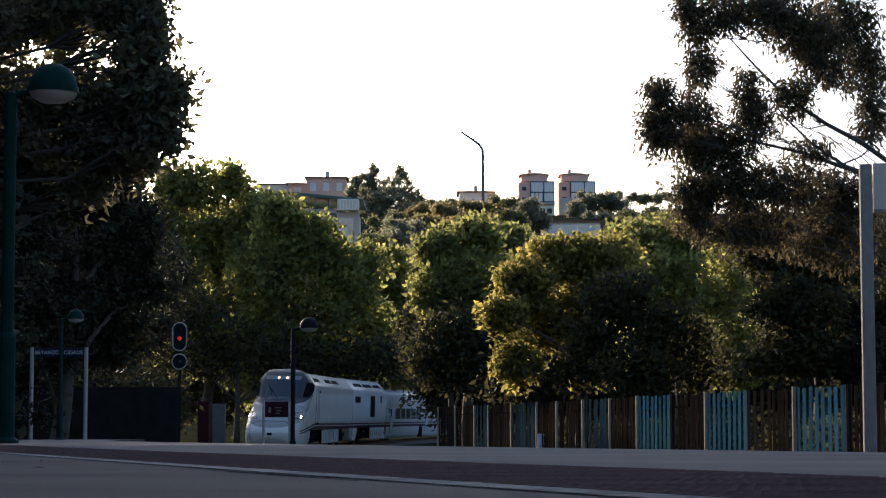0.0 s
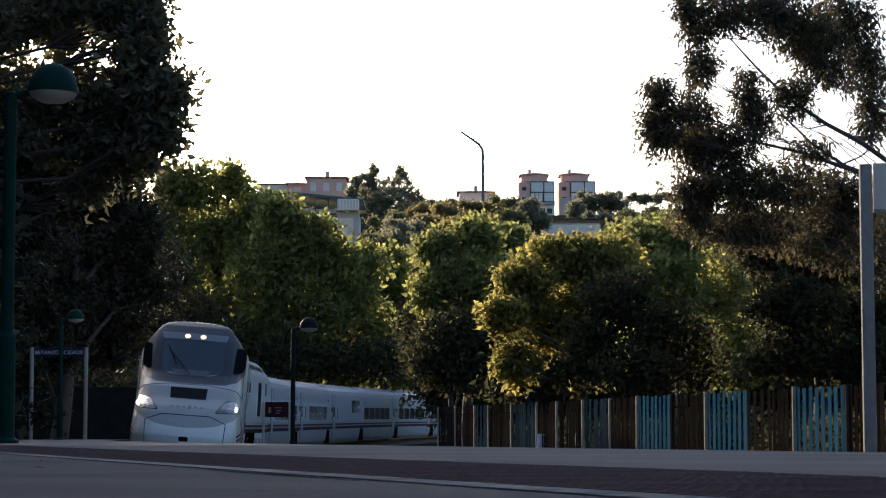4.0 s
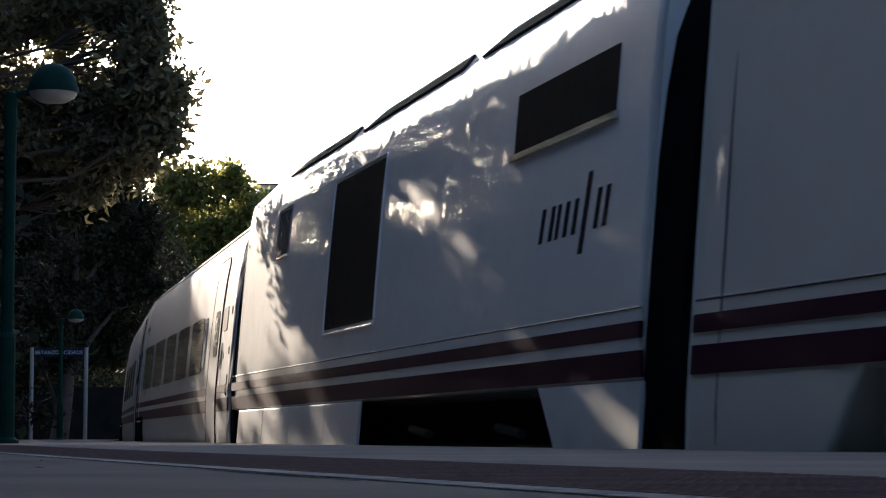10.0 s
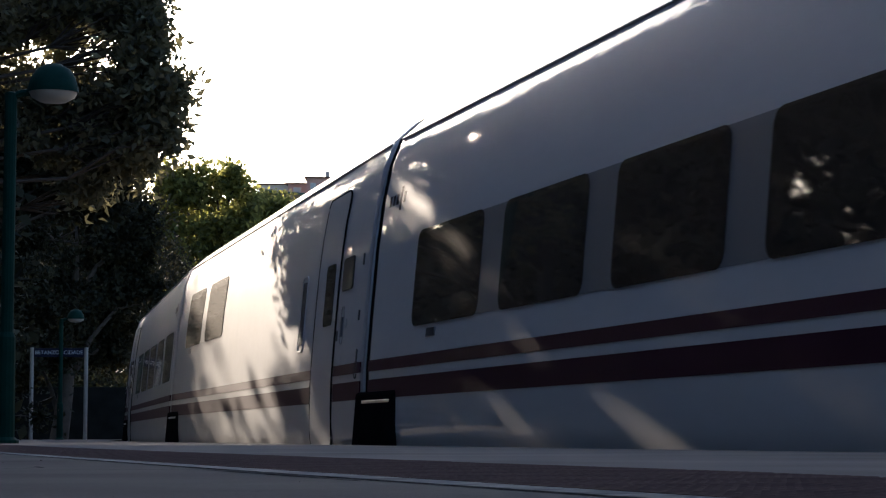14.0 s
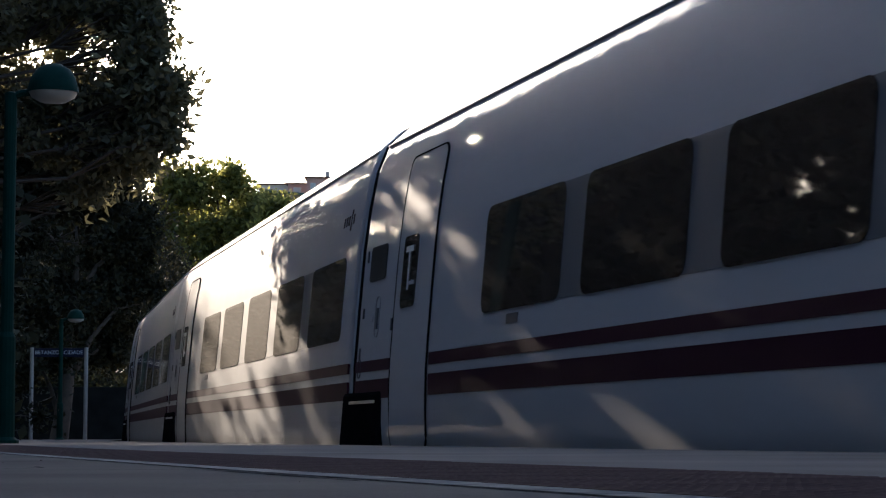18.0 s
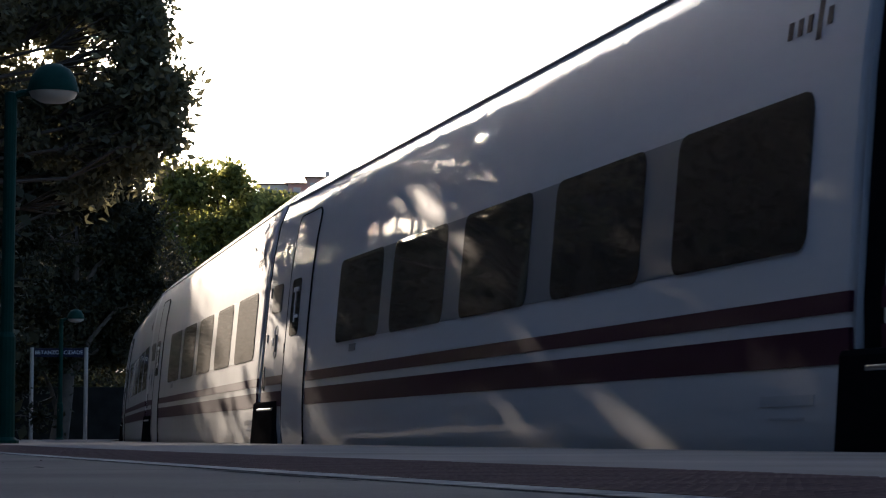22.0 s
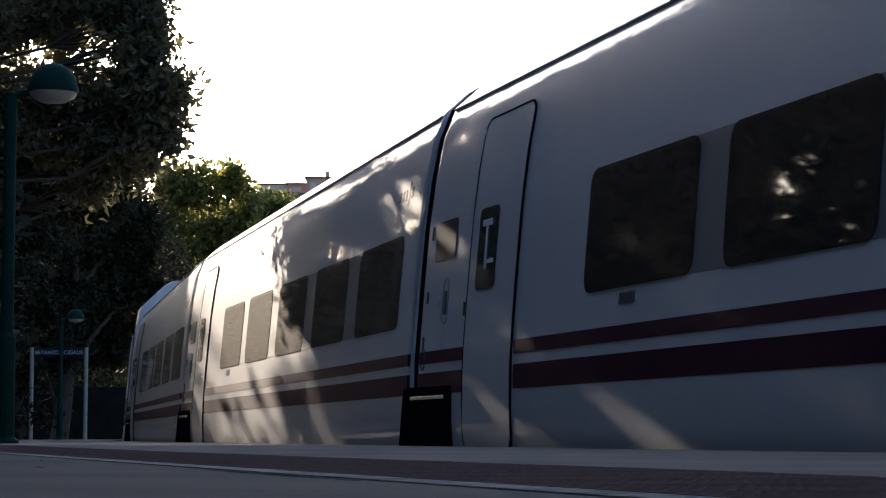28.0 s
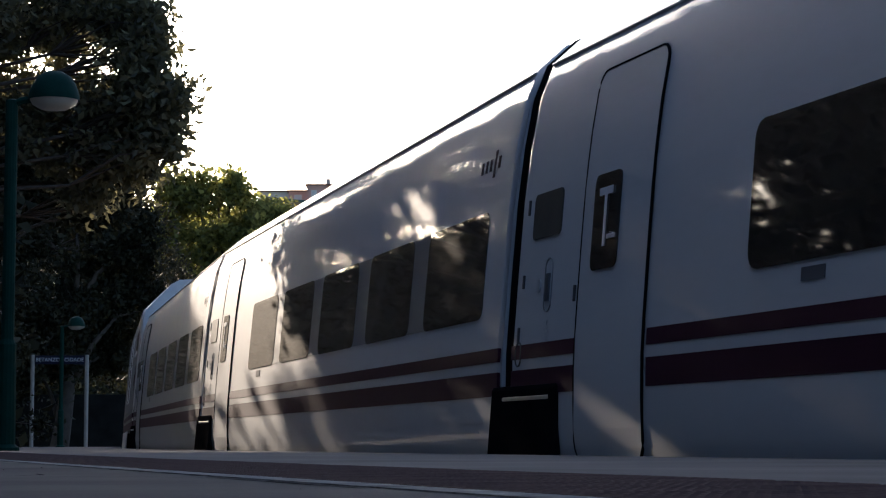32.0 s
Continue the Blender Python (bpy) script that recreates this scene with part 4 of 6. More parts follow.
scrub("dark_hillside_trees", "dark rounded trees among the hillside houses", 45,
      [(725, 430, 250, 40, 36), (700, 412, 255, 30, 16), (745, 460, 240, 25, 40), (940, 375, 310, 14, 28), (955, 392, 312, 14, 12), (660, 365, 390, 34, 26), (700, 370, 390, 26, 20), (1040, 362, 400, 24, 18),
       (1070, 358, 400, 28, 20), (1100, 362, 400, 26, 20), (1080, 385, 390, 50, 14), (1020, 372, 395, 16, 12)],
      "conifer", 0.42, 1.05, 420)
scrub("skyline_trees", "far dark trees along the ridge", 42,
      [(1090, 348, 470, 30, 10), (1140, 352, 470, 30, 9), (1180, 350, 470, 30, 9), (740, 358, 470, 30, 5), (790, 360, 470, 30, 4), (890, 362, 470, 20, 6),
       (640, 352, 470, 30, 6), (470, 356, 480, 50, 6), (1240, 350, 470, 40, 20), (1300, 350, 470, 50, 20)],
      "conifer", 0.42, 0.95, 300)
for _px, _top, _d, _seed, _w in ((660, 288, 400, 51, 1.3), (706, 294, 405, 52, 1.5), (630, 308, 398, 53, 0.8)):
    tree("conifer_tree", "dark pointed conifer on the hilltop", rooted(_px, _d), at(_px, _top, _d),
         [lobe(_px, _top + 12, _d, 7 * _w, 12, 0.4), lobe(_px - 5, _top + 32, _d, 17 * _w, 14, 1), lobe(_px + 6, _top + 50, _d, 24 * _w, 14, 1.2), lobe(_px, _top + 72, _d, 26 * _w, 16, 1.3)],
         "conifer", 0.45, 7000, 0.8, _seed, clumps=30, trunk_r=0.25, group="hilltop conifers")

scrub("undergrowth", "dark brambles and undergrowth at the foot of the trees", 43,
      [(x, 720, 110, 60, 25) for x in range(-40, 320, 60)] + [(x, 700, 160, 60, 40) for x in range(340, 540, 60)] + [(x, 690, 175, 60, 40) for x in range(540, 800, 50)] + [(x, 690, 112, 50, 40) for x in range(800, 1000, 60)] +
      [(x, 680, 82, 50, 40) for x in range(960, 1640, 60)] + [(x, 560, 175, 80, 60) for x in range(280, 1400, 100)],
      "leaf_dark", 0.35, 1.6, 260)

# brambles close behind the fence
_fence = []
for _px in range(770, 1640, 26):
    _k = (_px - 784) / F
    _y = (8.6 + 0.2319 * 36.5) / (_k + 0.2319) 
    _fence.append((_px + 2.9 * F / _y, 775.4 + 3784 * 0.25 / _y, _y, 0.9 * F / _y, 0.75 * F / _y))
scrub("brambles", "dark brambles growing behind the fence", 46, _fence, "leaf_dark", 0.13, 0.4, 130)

# ---- the train ----
PITCH = 13.14


def coach_section():
    half = [(1.30, 0.24), (1.40, 0.45), (1.455, 0.8), (1.48, 1.2), (1.48, 1.7), (1.475, 2.15), (1.455, 2.5), (1.42, 2.8), (1.35, 3.03), (1.18, 3.21),
            (0.84, 3.33), (0.4, 3.40), (0, 3.42)]
    return half


HALF = coach_section()


def side_y(z, half=HALF):
    """Half the body's width at height z."""
    zs, ys = [h[1] for h in half], [h[0] for h in half]
    return float(np.interp(z, zs, ys))


def loft(x_list, sections, materials, pick, name, ends=True):
    """A body through cross-sections (lists of (y, z), left to right over the top)."""
    vs, fs, idx = [], [], []
    m = len(sections[0])
    for x, sec in zip(x_list, sections):
        vs += [(x, y, z) for y, z in sec]
    for i in range(len(x_list) - 1):
        for k in range(m - 1):
            f = (i * m + k, i * m + k + 1, (i + 1) * m + k + 1, (i + 1) * m + k)
            fs.append(f)
            c = np.mean([vs[q] for q in f], axis=0)
            idx.append(pick(*c))
        fs.append((i * m + m - 1, i * m, (i + 1) * m, (i + 1) * m + m - 1))
        idx.append(pick(x_list[i], 0, 0))
    if ends:
        fs += [tuple(range(m)), tuple((len(x_list) - 1) * m + k for k in range(m))[::-1]]
        idx += [0, 0]
    me = mesh_of(name, vs, fs, materials, idx)
    ang = [max(abs(me.polygons[i].normal.x), 0) < 0.95 for i in range(len(me.polygons))]
    me.polygons.foreach_set("use_smooth", ang)
    return me


def full(half):
    return [(-y, z) for y, z in half] + [(y, z) for y, z in reversed(half[:-1])]


def side_panel(x0, x1, z0, z1, out, thick=0.02, side=-1, half=HALF, corner=0.0, nz=7, width=side_y):
    """A panel that follows the curved side, proud of it by out, with rounded corners."""
    bm = bmesh.new()
    rows = []
    zs = [z0 + (z1 - z0) * i / (nz - 1) for i in range(nz)]
    if corner:
        zs = sorted(set(zs + [z0 + corner * c for c in (0.1, 0.3, 0.6, 1)] + [z1 - corner * c for c in (0.1, 0.3, 0.6, 1)]))
    for z in zs:
        ins = 0.0
        e = min(z - z0, z1 - z)
        if corner and e < corner:
            ins = corner - math.sqrt(max(0.0, corner * corner - (corner - e) ** 2))
        y = side * (width(z, half) + out)
        yi = side * (width(z, half) + out - thick)
        rows.append([bm.verts.new((x0 + ins, y, z)), bm.verts.new((x1 - ins, y, z)), bm.verts.new((x1 - ins, yi, z)), bm.verts.new((x0 + ins, yi, z))])
    for a, b in zip(rows, rows[1:]):
        for k in range(4):
            bm.faces.new((a[k], a[(k + 1) % 4], b[(k + 1) % 4], b[k]))
    bm.faces.new(rows[0]), bm.faces.new(rows[-1])
    return bm


def side_lines(x0, x1, z0, z1, r=0.008, side=-1, half=HALF, corner=0.1, out=0.0):
    """A thin raised seam round a door or hatch."""
    pts = []
    for (cx, cz, a0) in ((x1 - corner, z0 + corner, -90), (x1 - corner, z1 - corner, 0), (x0 + corner, z1 - corner, 90), (x0 + corner, z0 + corner, 180)):
        for k in range(5):
            a = radians(a0 + 22.5 * k)
            pts.append((cx + corner * math.cos(a), cz + corner * math.sin(a)))
    dense = []
    pts.append(pts[0])
    for p, q in zip(pts, pts[1:]):
        n = max(1, int(math.hypot(q[0] - p[0], q[1] - p[1]) / 0.2))
        dense += [(p[0] + (q[0] - p[0]) * i / n, p[1] + (q[1] - p[1]) * i / n) for i in range(n)]
    dense.append(pts[0])
    return tube(bmesh.new(), [(x, side * (side_y(z, half) + out), z) for x, z in dense], r, 5, False)


# coach ends are at x = 0 (rear) and x = PITCH (front)
def make_coach(kind):
    """One articulated coach. kind: economy, first, quiet or cafe."""
    labels = {"economy": "white articulated coach with purple stripes and five dark windows",
              "first": "white first class coach with purple stripes and dark windows",
              "quiet": "white first class coach with four wide dark windows",
              "cafe": "white cafeteria coach with few windows and purple stripes"}
    t = thing("train_coach", labels[kind], "train coach", "coaches of the train")
    g, e = 0.22, PITCH + 0.05      # the body's rear and front end
    sec = full(HALF)
    xs = [g, g + 0.03, g + 0.05, PITCH / 2, e - 0.05, e - 0.03, e]
    me = loft(xs, [[(y * 0.985, z if z < 0.5 else z * 0.99) for y, z in sec], sec, sec, sec, sec, sec, [(y * 0.985, z if z < 0.5 else z * 0.99) for y, z in sec]],
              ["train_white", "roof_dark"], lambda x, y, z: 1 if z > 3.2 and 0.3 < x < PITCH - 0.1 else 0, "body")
    part("body", me, None, t)
    # gangway bellows
    inner = [(y * 0.98, 0.3 + (z - 0.24) * 0.985) for y, z in sec]
    part("gangway", loft([0.03, g + 0.02], [inner, inner], ["rubber"], lambda x, y, z: 0, "gangway"), None, t, "black rubber gangway")
    flip = (lambda x: x) if kind == "economy" else (lambda x: min(e - 0.01, PITCH + 0.2 - x))

    def span(a, b):
        a, b = flip(a), flip(b)
        return (min(a, b), max(a, b))

    for side in (-1, 1):
        # stripes leave the door free
        for z0, z1 in ((1.2, 1.285), (0.992, 1.137)):
            for a, b in (((g if kind == "economy" else 0.16) + 0.01, 1.29), (2.34, e - 0.01 if kind == "economy" else PITCH + 0.2 - g - 0.01)):
                u, v = span(a, b)
                part("stripe", side_panel(u, v, z0, z1, 0.004, side=side, nz=2), "purple", t)
        u, v = span(1.33, 2.3)
        door = part("door", side_panel(u, v, 0.62, 2.77, 0.012, side=side, corner=0.1, nz=14), "train_white", t)
        part("door_seal", side_lines(u - 0.004, v + 0.004, 0.616, 2.774, 0.009, side, corner=0.1, out=0.008), "rubber", door)
        part("door_sill", side_panel(u + 0.07, v - 0.07, 0.632, 0.645, 0.02, side=side, nz=2), "steel", door, "worn steel door sill")
        u, v = span(1.5, 1.88)
        part("door_window", side_panel(u, v, 1.635, 2.16, 0.02, side=side, corner=0.05), "glass", door, "dark door window")
        u, v = span(0.47, 0.95) if kind == "economy" else span(0.75, 1.2)
        part("small_window", side_panel(u, v, 1.9, 2.17, 0.008, side=side, corner=0.04), "frosted", t, "frosted lavatory window")
        wins = {"cafe": [(1.3, 2.82), (3.26, 4.82)],
                "first": [(0.68, 2.3), (2.72, 4.28), (4.71, 6.18), (6.64, 8.09), (8.55, 10.02)],
                "quiet": [(1.4, 2.98), (3.42, 4.95), (5.4, 6.89), (7.35, 8.74)],
                "economy": [(3.5, 5.01), (5.37, 6.88), (7.31, 8.8), (9.26, 10.72), (11.18, 12.73)]}[kind]
        w0, w1 = (1.87, 2.58) if kind == "cafe" else (1.485, 2.178)
        part("window_band", side_panel(wins[0][0], wins[-1][1], w0 + 0.005, w1 - 0.005, 0.003, side=side, corner=0.1, nz=9), "pillar", t, "grey glass pillars between the windows")
        for a, b in wins:
            part("window", side_panel(a, b, w0, w1, 0.008, side=side, corner=0.09, nz=9), "glass", t)
        # roof gutter
        part("gutter", tube(bmesh.new(), [(g + 0.05, side * 1.362, 3.01), (e - 0.05, side * 1.362, 3.01)], 0.01, 6), "train_white", t)
        # wheel box at the rear joint
        bm = box(bmesh.new(), -0.1, 1.06, side * 1.40 - 0.09, side * 1.40 + 0.085, 0.25, 1.05, bevel=0.03)
        wb = part("wheel_box", bm, "rubber", t, "black wheel housing at the coach joint")
        part("step_edge", boxes((0.14, 0.95, side * 1.482 - 0.012, side * 1.482 + 0.012, 0.955, 0.98), bevel=0.006), "steel", wb)
        # small fittings
        u, v = (4.05, 4.27) if kind == "economy" else (wins[0][0] + 0.4, wins[0][0] + 0.62)
        part("coach_plate", side_panel(u, v, w0 - 0.09, w0 - 0.03, 0.006, side=side, nz=2), "mask_grey", t)
        shift = 0.0 if kind == "economy" else 0.27
        for a, z, hh in ((0.36, 1.62, 0.08), (0.36, 2.06, 0.09), (0.33, 1.3, 0.09), (1.24, 1.49, 0.09)):
            u, v = span(a, a + 0.022)
            part("fitting", side_panel(u, v, z, z + hh, 0.01, side=side, nz=2), "seam", t)
        u, v = span(0.74 + shift, 0.86 + shift)
        grip = part("handle_recess", side_lines(u, v, 1.46, 1.77, 0.005, side, corner=0.055, out=0.002), "loco_grey", t, "oval handle recess")
        part("handle", side_panel(u + 0.035, v - 0.035, 1.52, 1.68, 0.014, side=side, nz=3), "mask_grey", grip)
        u, v = span(0.6 + shift, 0.68 + shift)
        part("lock", side_panel(u, v, 1.58, 1.66, 0.008, side=side, corner=0.038, nz=5), "roof_grey", t)
        u, v = span(0.31, 0.4)
        part("fuse_hatch", side_lines(u, v, 1.16, 1.3, 0.006, side, corner=0.042, out=0.003), "seam", t)
        for z in (1.29, 1.34, 1.385):
            u, v = span(0.76 + shift, 0.82 + shift)
            part("text_bar", side_panel(u, v, z, z + 0.025, 0.003, side=side, nz=2), "roof_grey", t)
        for a, b, z in ((12.3, 12.85, 0.83), (12.4, 12.75, 0.77)):
            u, v = (a, b) if kind == "economy" else (0.4, 0.4 + b - a)
            part("text_bar", side_panel(u, v, z, z + (0.045 if z > 0.8 else 0.012), 0.003, side=side, nz=2), "roof_grey", t)
        # small operator's mark near the roof, drawn as plain slanted strokes
        for i in range(5 if kind != "cafe" else 0):
            u, v = (12.36 + i * 0.1, 12.41 + i * 0.1) if kind == "economy" else (0.4 + i * 0.1, 0.45 + i * 0.1)
            part("mark", side_panel(u, v, 2.45 - (0.05 if i == 3 else 0), 2.53 + (0.05 if i == 3 else 0), 0.003, side=side, nz=2), "logo", t)
        if kind != "economy":
            for j in range(3):
                part("louvre", side_panel(10.24 + j * 0.06, 10.275 + j * 0.06, 1.53, 2.1, 0.01, side=side, nz=4), "seam", t)
            part("louvre_frame", side_lines(10.2, 10.46, 1.47, 2.15, 0.008, side, corner=0.05, out=0.004), "roof_grey", t)
    # lettering on the platform-side door
    a = flip(1.69)
    if kind == "cafe":
        part("underframe", boxes((0.3, PITCH - 0.3, -1.2, 1.2, 0.28, 0.5)), "under", t)
        return t
    word, first = ("Turista", "T") if kind == "economy" else ("Preferente", "P")
    face = Matrix.Translation((a, -(side_y(1.87) + 0.024), 1.9)) @ Euler((radians(90), 0, 0)).to_matrix().to_4x4()
    writing(first, 0.47, "letter", t, face @ Matrix.Diagonal((0.72, 1, 1, 1)), "class_letter")
    part_m = Matrix.Translation((a + 0.1, -(side_y(1.8) + 0.024), 1.81)) @ Euler((radians(90), 0, 0)).to_matrix().to_4x4()
    writing(word[1:], 0.055, "letter", t, part_m, "class_word")
    # underframe
    part("underframe", boxes((0.3, PITCH - 0.3, -1.2, 1.2, 0.28, 0.5)), "under", t)
    return t


GHALF = [(1.36, 0.99), (1.45, 1.0), (1.475, 1.2), (1.48, 1.7), (1.48, 2.2), (1.475, 2.8), (1.45, 3.16), (1.36, 3.27), (1.0, 3.68), (0.85, 3.78), (0.4, 3.84), (0, 3.86)]


def make_generator():
    """The tall generator van behind the power car."""
    t = thing("generator_van", "tall grey-white generator van with dark grilles and purple stripes", "train coach", "coaches of the train")
    f = PITCH - 0.2
    sec = full(GHALF)
    low = [(y * 0.97, min(z, 3.2 + (z - 3.2) * 0.25)) for y, z in sec]
    part("body", loft([0.13, 0.2, 0.55, 0.58, PITCH / 2, f - 0.06, f - 0.04, f], [[(y * 0.97, min(z, 3.05)) for y, z in sec], low, sec, sec, sec, sec, sec, [(y * 0.98, z) for y, z in sec]],
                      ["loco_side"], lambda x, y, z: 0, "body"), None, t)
    for a, b in ((-0.02, 0.16), (f - 0.02, PITCH + 0.28)):
        part("gangway", loft([a, b], [[(y * 0.975, z * 0.985) for y, z in full(HALF)]] * 2, ["rubber"], lambda x, y, z: 0, "gangway"), None, t, "black rubber gangway")
    for side in (-1, 1):
        for z0, z1 in ((1.2, 1.285), (1.003, 1.137)):
            part("stripe", side_panel(0.2, f - 0.01, z0, z1, 0.004, side=side, nz=2, half=GHALF), "purple", t)
        part("seam_line", tube(bmesh.new(), [(0.2, side * (side_y(1.31, GHALF) + 0.001), 1.355), (f, side * (side_y(1.31, GHALF) + 0.001), 1.355)], 0.006, 5), "seam", t)
        gr = part("grille", side_panel(4.98, 6.84, 1.62, 2.9, 0.006, side=side, nz=5, half=GHALF), "blind", t, "large dark radiator grille")
        part("grille_frame", side_lines(4.94, 6.88, 1.58, 2.93, 0.012, side, GHALF, 0.04, 0.004), "loco_side", gr)
        g2 = part("grille", side_panel(10.46, 12.34, 2.45, 2.82, 0.006, side=side, nz=5, half=GHALF), "blind", t, "dark air grille")
        part("grille_sill", side_panel(10.42, 12.38, 2.40, 2.44, 0.025, side=side, nz=2, half=GHALF), "steel", g2)
        lv = part("louvre_frame", side_lines(2.28, 2.92, 2.45, 2.94, 0.01, side, GHALF, 0.02, 0.004), "loco_grey", t)
        for j in range(7):
            part("louvre", side_panel(2.33 + j * 0.08, 2.37 + j * 0.08, 2.48, 2.91, 0.012, side=side, nz=3, half=GHALF), "seam", lv)
        for a, b in ((0.75, 2.2), (2.21, 3.6), (3.61, 5.2), (5.21, 6.55)):
            sk = part("skirt", boxes((a, b, side * 1.445 - 0.02, side * 1.445 + 0.004, 0.28, 0.985), bevel=0.01), "skirt", t)
            for q in (0.25, 0.75):
                part("latch", boxes((a + (b - a) * q - 0.009, a + (b - a) * q + 0.009, side * 1.456 - 0.008, side * 1.456 + 0.008, 0.46, 0.78)), "seam", sk)
                part("lock", boxes((a + (b - a) * q - 0.1, a + (b - a) * q + 0.02, side * 1.458 - 0.01, side * 1.458 + 0.01, 0.6, 0.625)), "seam", sk)
        part("skirt", valance(11.2, 11.95, f, side), "skirt", t)
        for a, b in ((1.5, 4.4), (4.9, 8.2), (8.7, 11.6)):
            bm = bmesh.new()
            roof_panel(bm, a, b, 0.3, 0.72, side, GHALF)
            part("roof_grille", bm, "blind", t, "dark roof air intake")
        wheels(t, side, 7.9), wheels(t, side, 10.2)
        part("bogie_frame", boxes((6.9, 11.2, side * 1.18 - 0.05, side * 1.18 + 0.05, 0.5, 0.68), bevel=0.03), "under", t)
    mark(t, 11.76, 1.93, 0.2, GHALF)
    part("underframe", boxes((0.8, f - 0.2, -1.05, 1.05, 0.35, 0.985)), "under", t)
    return t


def roof_panel(bm, x0, x1, u0, u1, side, half):
    """A dark intake on the sloping roof facet, between shares u0 and u1 of its height."""
    (ya, za), (yb, zb) = half[-5], half[-4]
    n = Vector((0, zb - za, ya - yb)).normalized() * 0.02
    q = []
    for u in (u0, u1):
        y, z = ya + (yb - ya) * u, za + (zb - za) * u
        q.append((y, z))
    lo = [bm.verts.new((x + (0.25 if k else 0), side * (y + n.y * o), z + n.z * o)) for o in (-1, 1) for k, (y, z) in enumerate(q) for x in (x0, x1 - (0.5 if k else 0))]
    for f in ((0, 1, 3, 2), (4, 6, 7, 5), (0, 4, 5, 1), (2, 3, 7, 6), (0, 2, 6, 4), (1, 5, 7, 3)):
        bm.faces.new([lo[i] for i in f])


def valance(xa, xb, xc, side):
    """The end panel below the body whose bogie edge slants."""
    bm = bmesh.new()
    vs = [bm.verts.new((x, side * y, z)) for y in (1.425, 1.449) for x, z in ((xa, 0.985), (xc, 0.985), (xc, 0.28), (xb, 0.28))]
    for f in ((0, 1, 2, 3), (7, 6, 5, 4), (0, 4, 5, 1), (1, 5, 6, 2), (2, 6, 7, 3), (3, 7, 4, 0)):
        bm.faces.new([vs[i] for i in f])
    return bm


def wheels(t, side, x):
    bm = turned(bmesh.new(), [(0.0, -0.06), (0.2, -0.06), (0.24, -0.02), (0.42, -0.02), (0.45, -0.06), (0.46, 0.06), (0, 0.06)], 20)
    bmesh.ops.rotate(bm, verts=bm.verts, matrix=Matrix.Rotation(radians(90), 3, "X"))
    bmesh.ops.translate(bm, verts=bm.verts, vec=(x, side * 0.9, 0.46))
    part("wheel", bm, "under", t, "dirty steel wheel")
    part("axle_box", boxes((x - 0.2, x + 0.2, side * 1.1 - 0.1, side * 1.1 + 0.1, 0.32, 0.62), bevel=0.04), "under", t)
    part("damper", tube(bmesh.new(), [(x - 0.45, side * 1.25, 0.78), (x + 0.1, side * 1.25, 0.74)], 0.032, 8), "dull_steel", t)


def mark(t, x, z, h, half, wide=1.5):
    """The operator's large mark as plain slanted bars, no letters: bars are (from, to) across and (low, high) up, in shares of h."""
    for a0, a1, b0, b1 in ((-2.1, -1.9, -0.5, 0.5), (-1.5, -1.3, -0.5, 0.5), (-1.1, -0.92, -0.5, 0.5), (-0.6, -0.4, -0.5, 0.5), (-0.08, 0.12, -0.5, 0.5),
                           (0.5, 0.72, -1.1, 1.15), (1.2, 1.4, -0.5, 0.6), (1.68, 1.88, -0.5, 0.6)):
        bm = bmesh.new()
        rows = []
        for i in range(7):
            b = b0 + (b1 - b0) * i / 6
            zz = z + b * h
            y = -side_y(zz, half)
            rows.append([bm.verts.new((x + (a * wide + 0.25 * b) * h, y - o, zz)) for a, o in ((a0, 0.005), (a1, 0.005), (a1, -0.01), (a0, -0.01))])
        for u, v in zip(rows, rows[1:]):
            for k in range(4):
                bm.faces.new((u[k], u[(k + 1) % 4], v[(k + 1) % 4], v[k]))
        bm.faces.new(rows[0]), bm.faces.new(rows[-1])
        part("mark", bm, "logo", t, "dark plain mark")


# ---- power car: rear joint at x = 0, nose tip at x = NOSE ----
NOSE = 21.3
CENTRE_X = [16.2, 16.6, 17.0, 17.4, 17.65, 18.1, 18.55, 19.0, 19.4, 19.87, 20.45, 20.75, 21.0, 21.2, 21.3, 21.3, 21.22, 21.1]
CENTRE_Z = [4.0, 3.96, 3.83, 3.6, 3.42, 2.97, 2.52, 2.28, 2.13, 1.84, 1.60, 1.42, 1.2, 1.0, 0.85, 0.7, 0.5, 0.25]
BACK = [0, 0.03, 0.08, 0.16, 0.3, 0.6, 1.0, 1.7, 3.0, 4.5, 30]
WIDE = [0, 0.4, 0.68, 0.88, 1.05, 1.22, 1.33, 1.41, 1.46, 1.48, 1.481]
BACKS = np.linspace(0, 8, 1601)
GIRTH = np.interp(BACKS, BACK, WIDE) + np.maximum(0, BACKS - 0.6)


def centre_x(z):
    """How far forward the nose reaches on its centre line."""
    return float(np.interp(z, CENTRE_Z[::-1], CENTRE_X[::-1]))


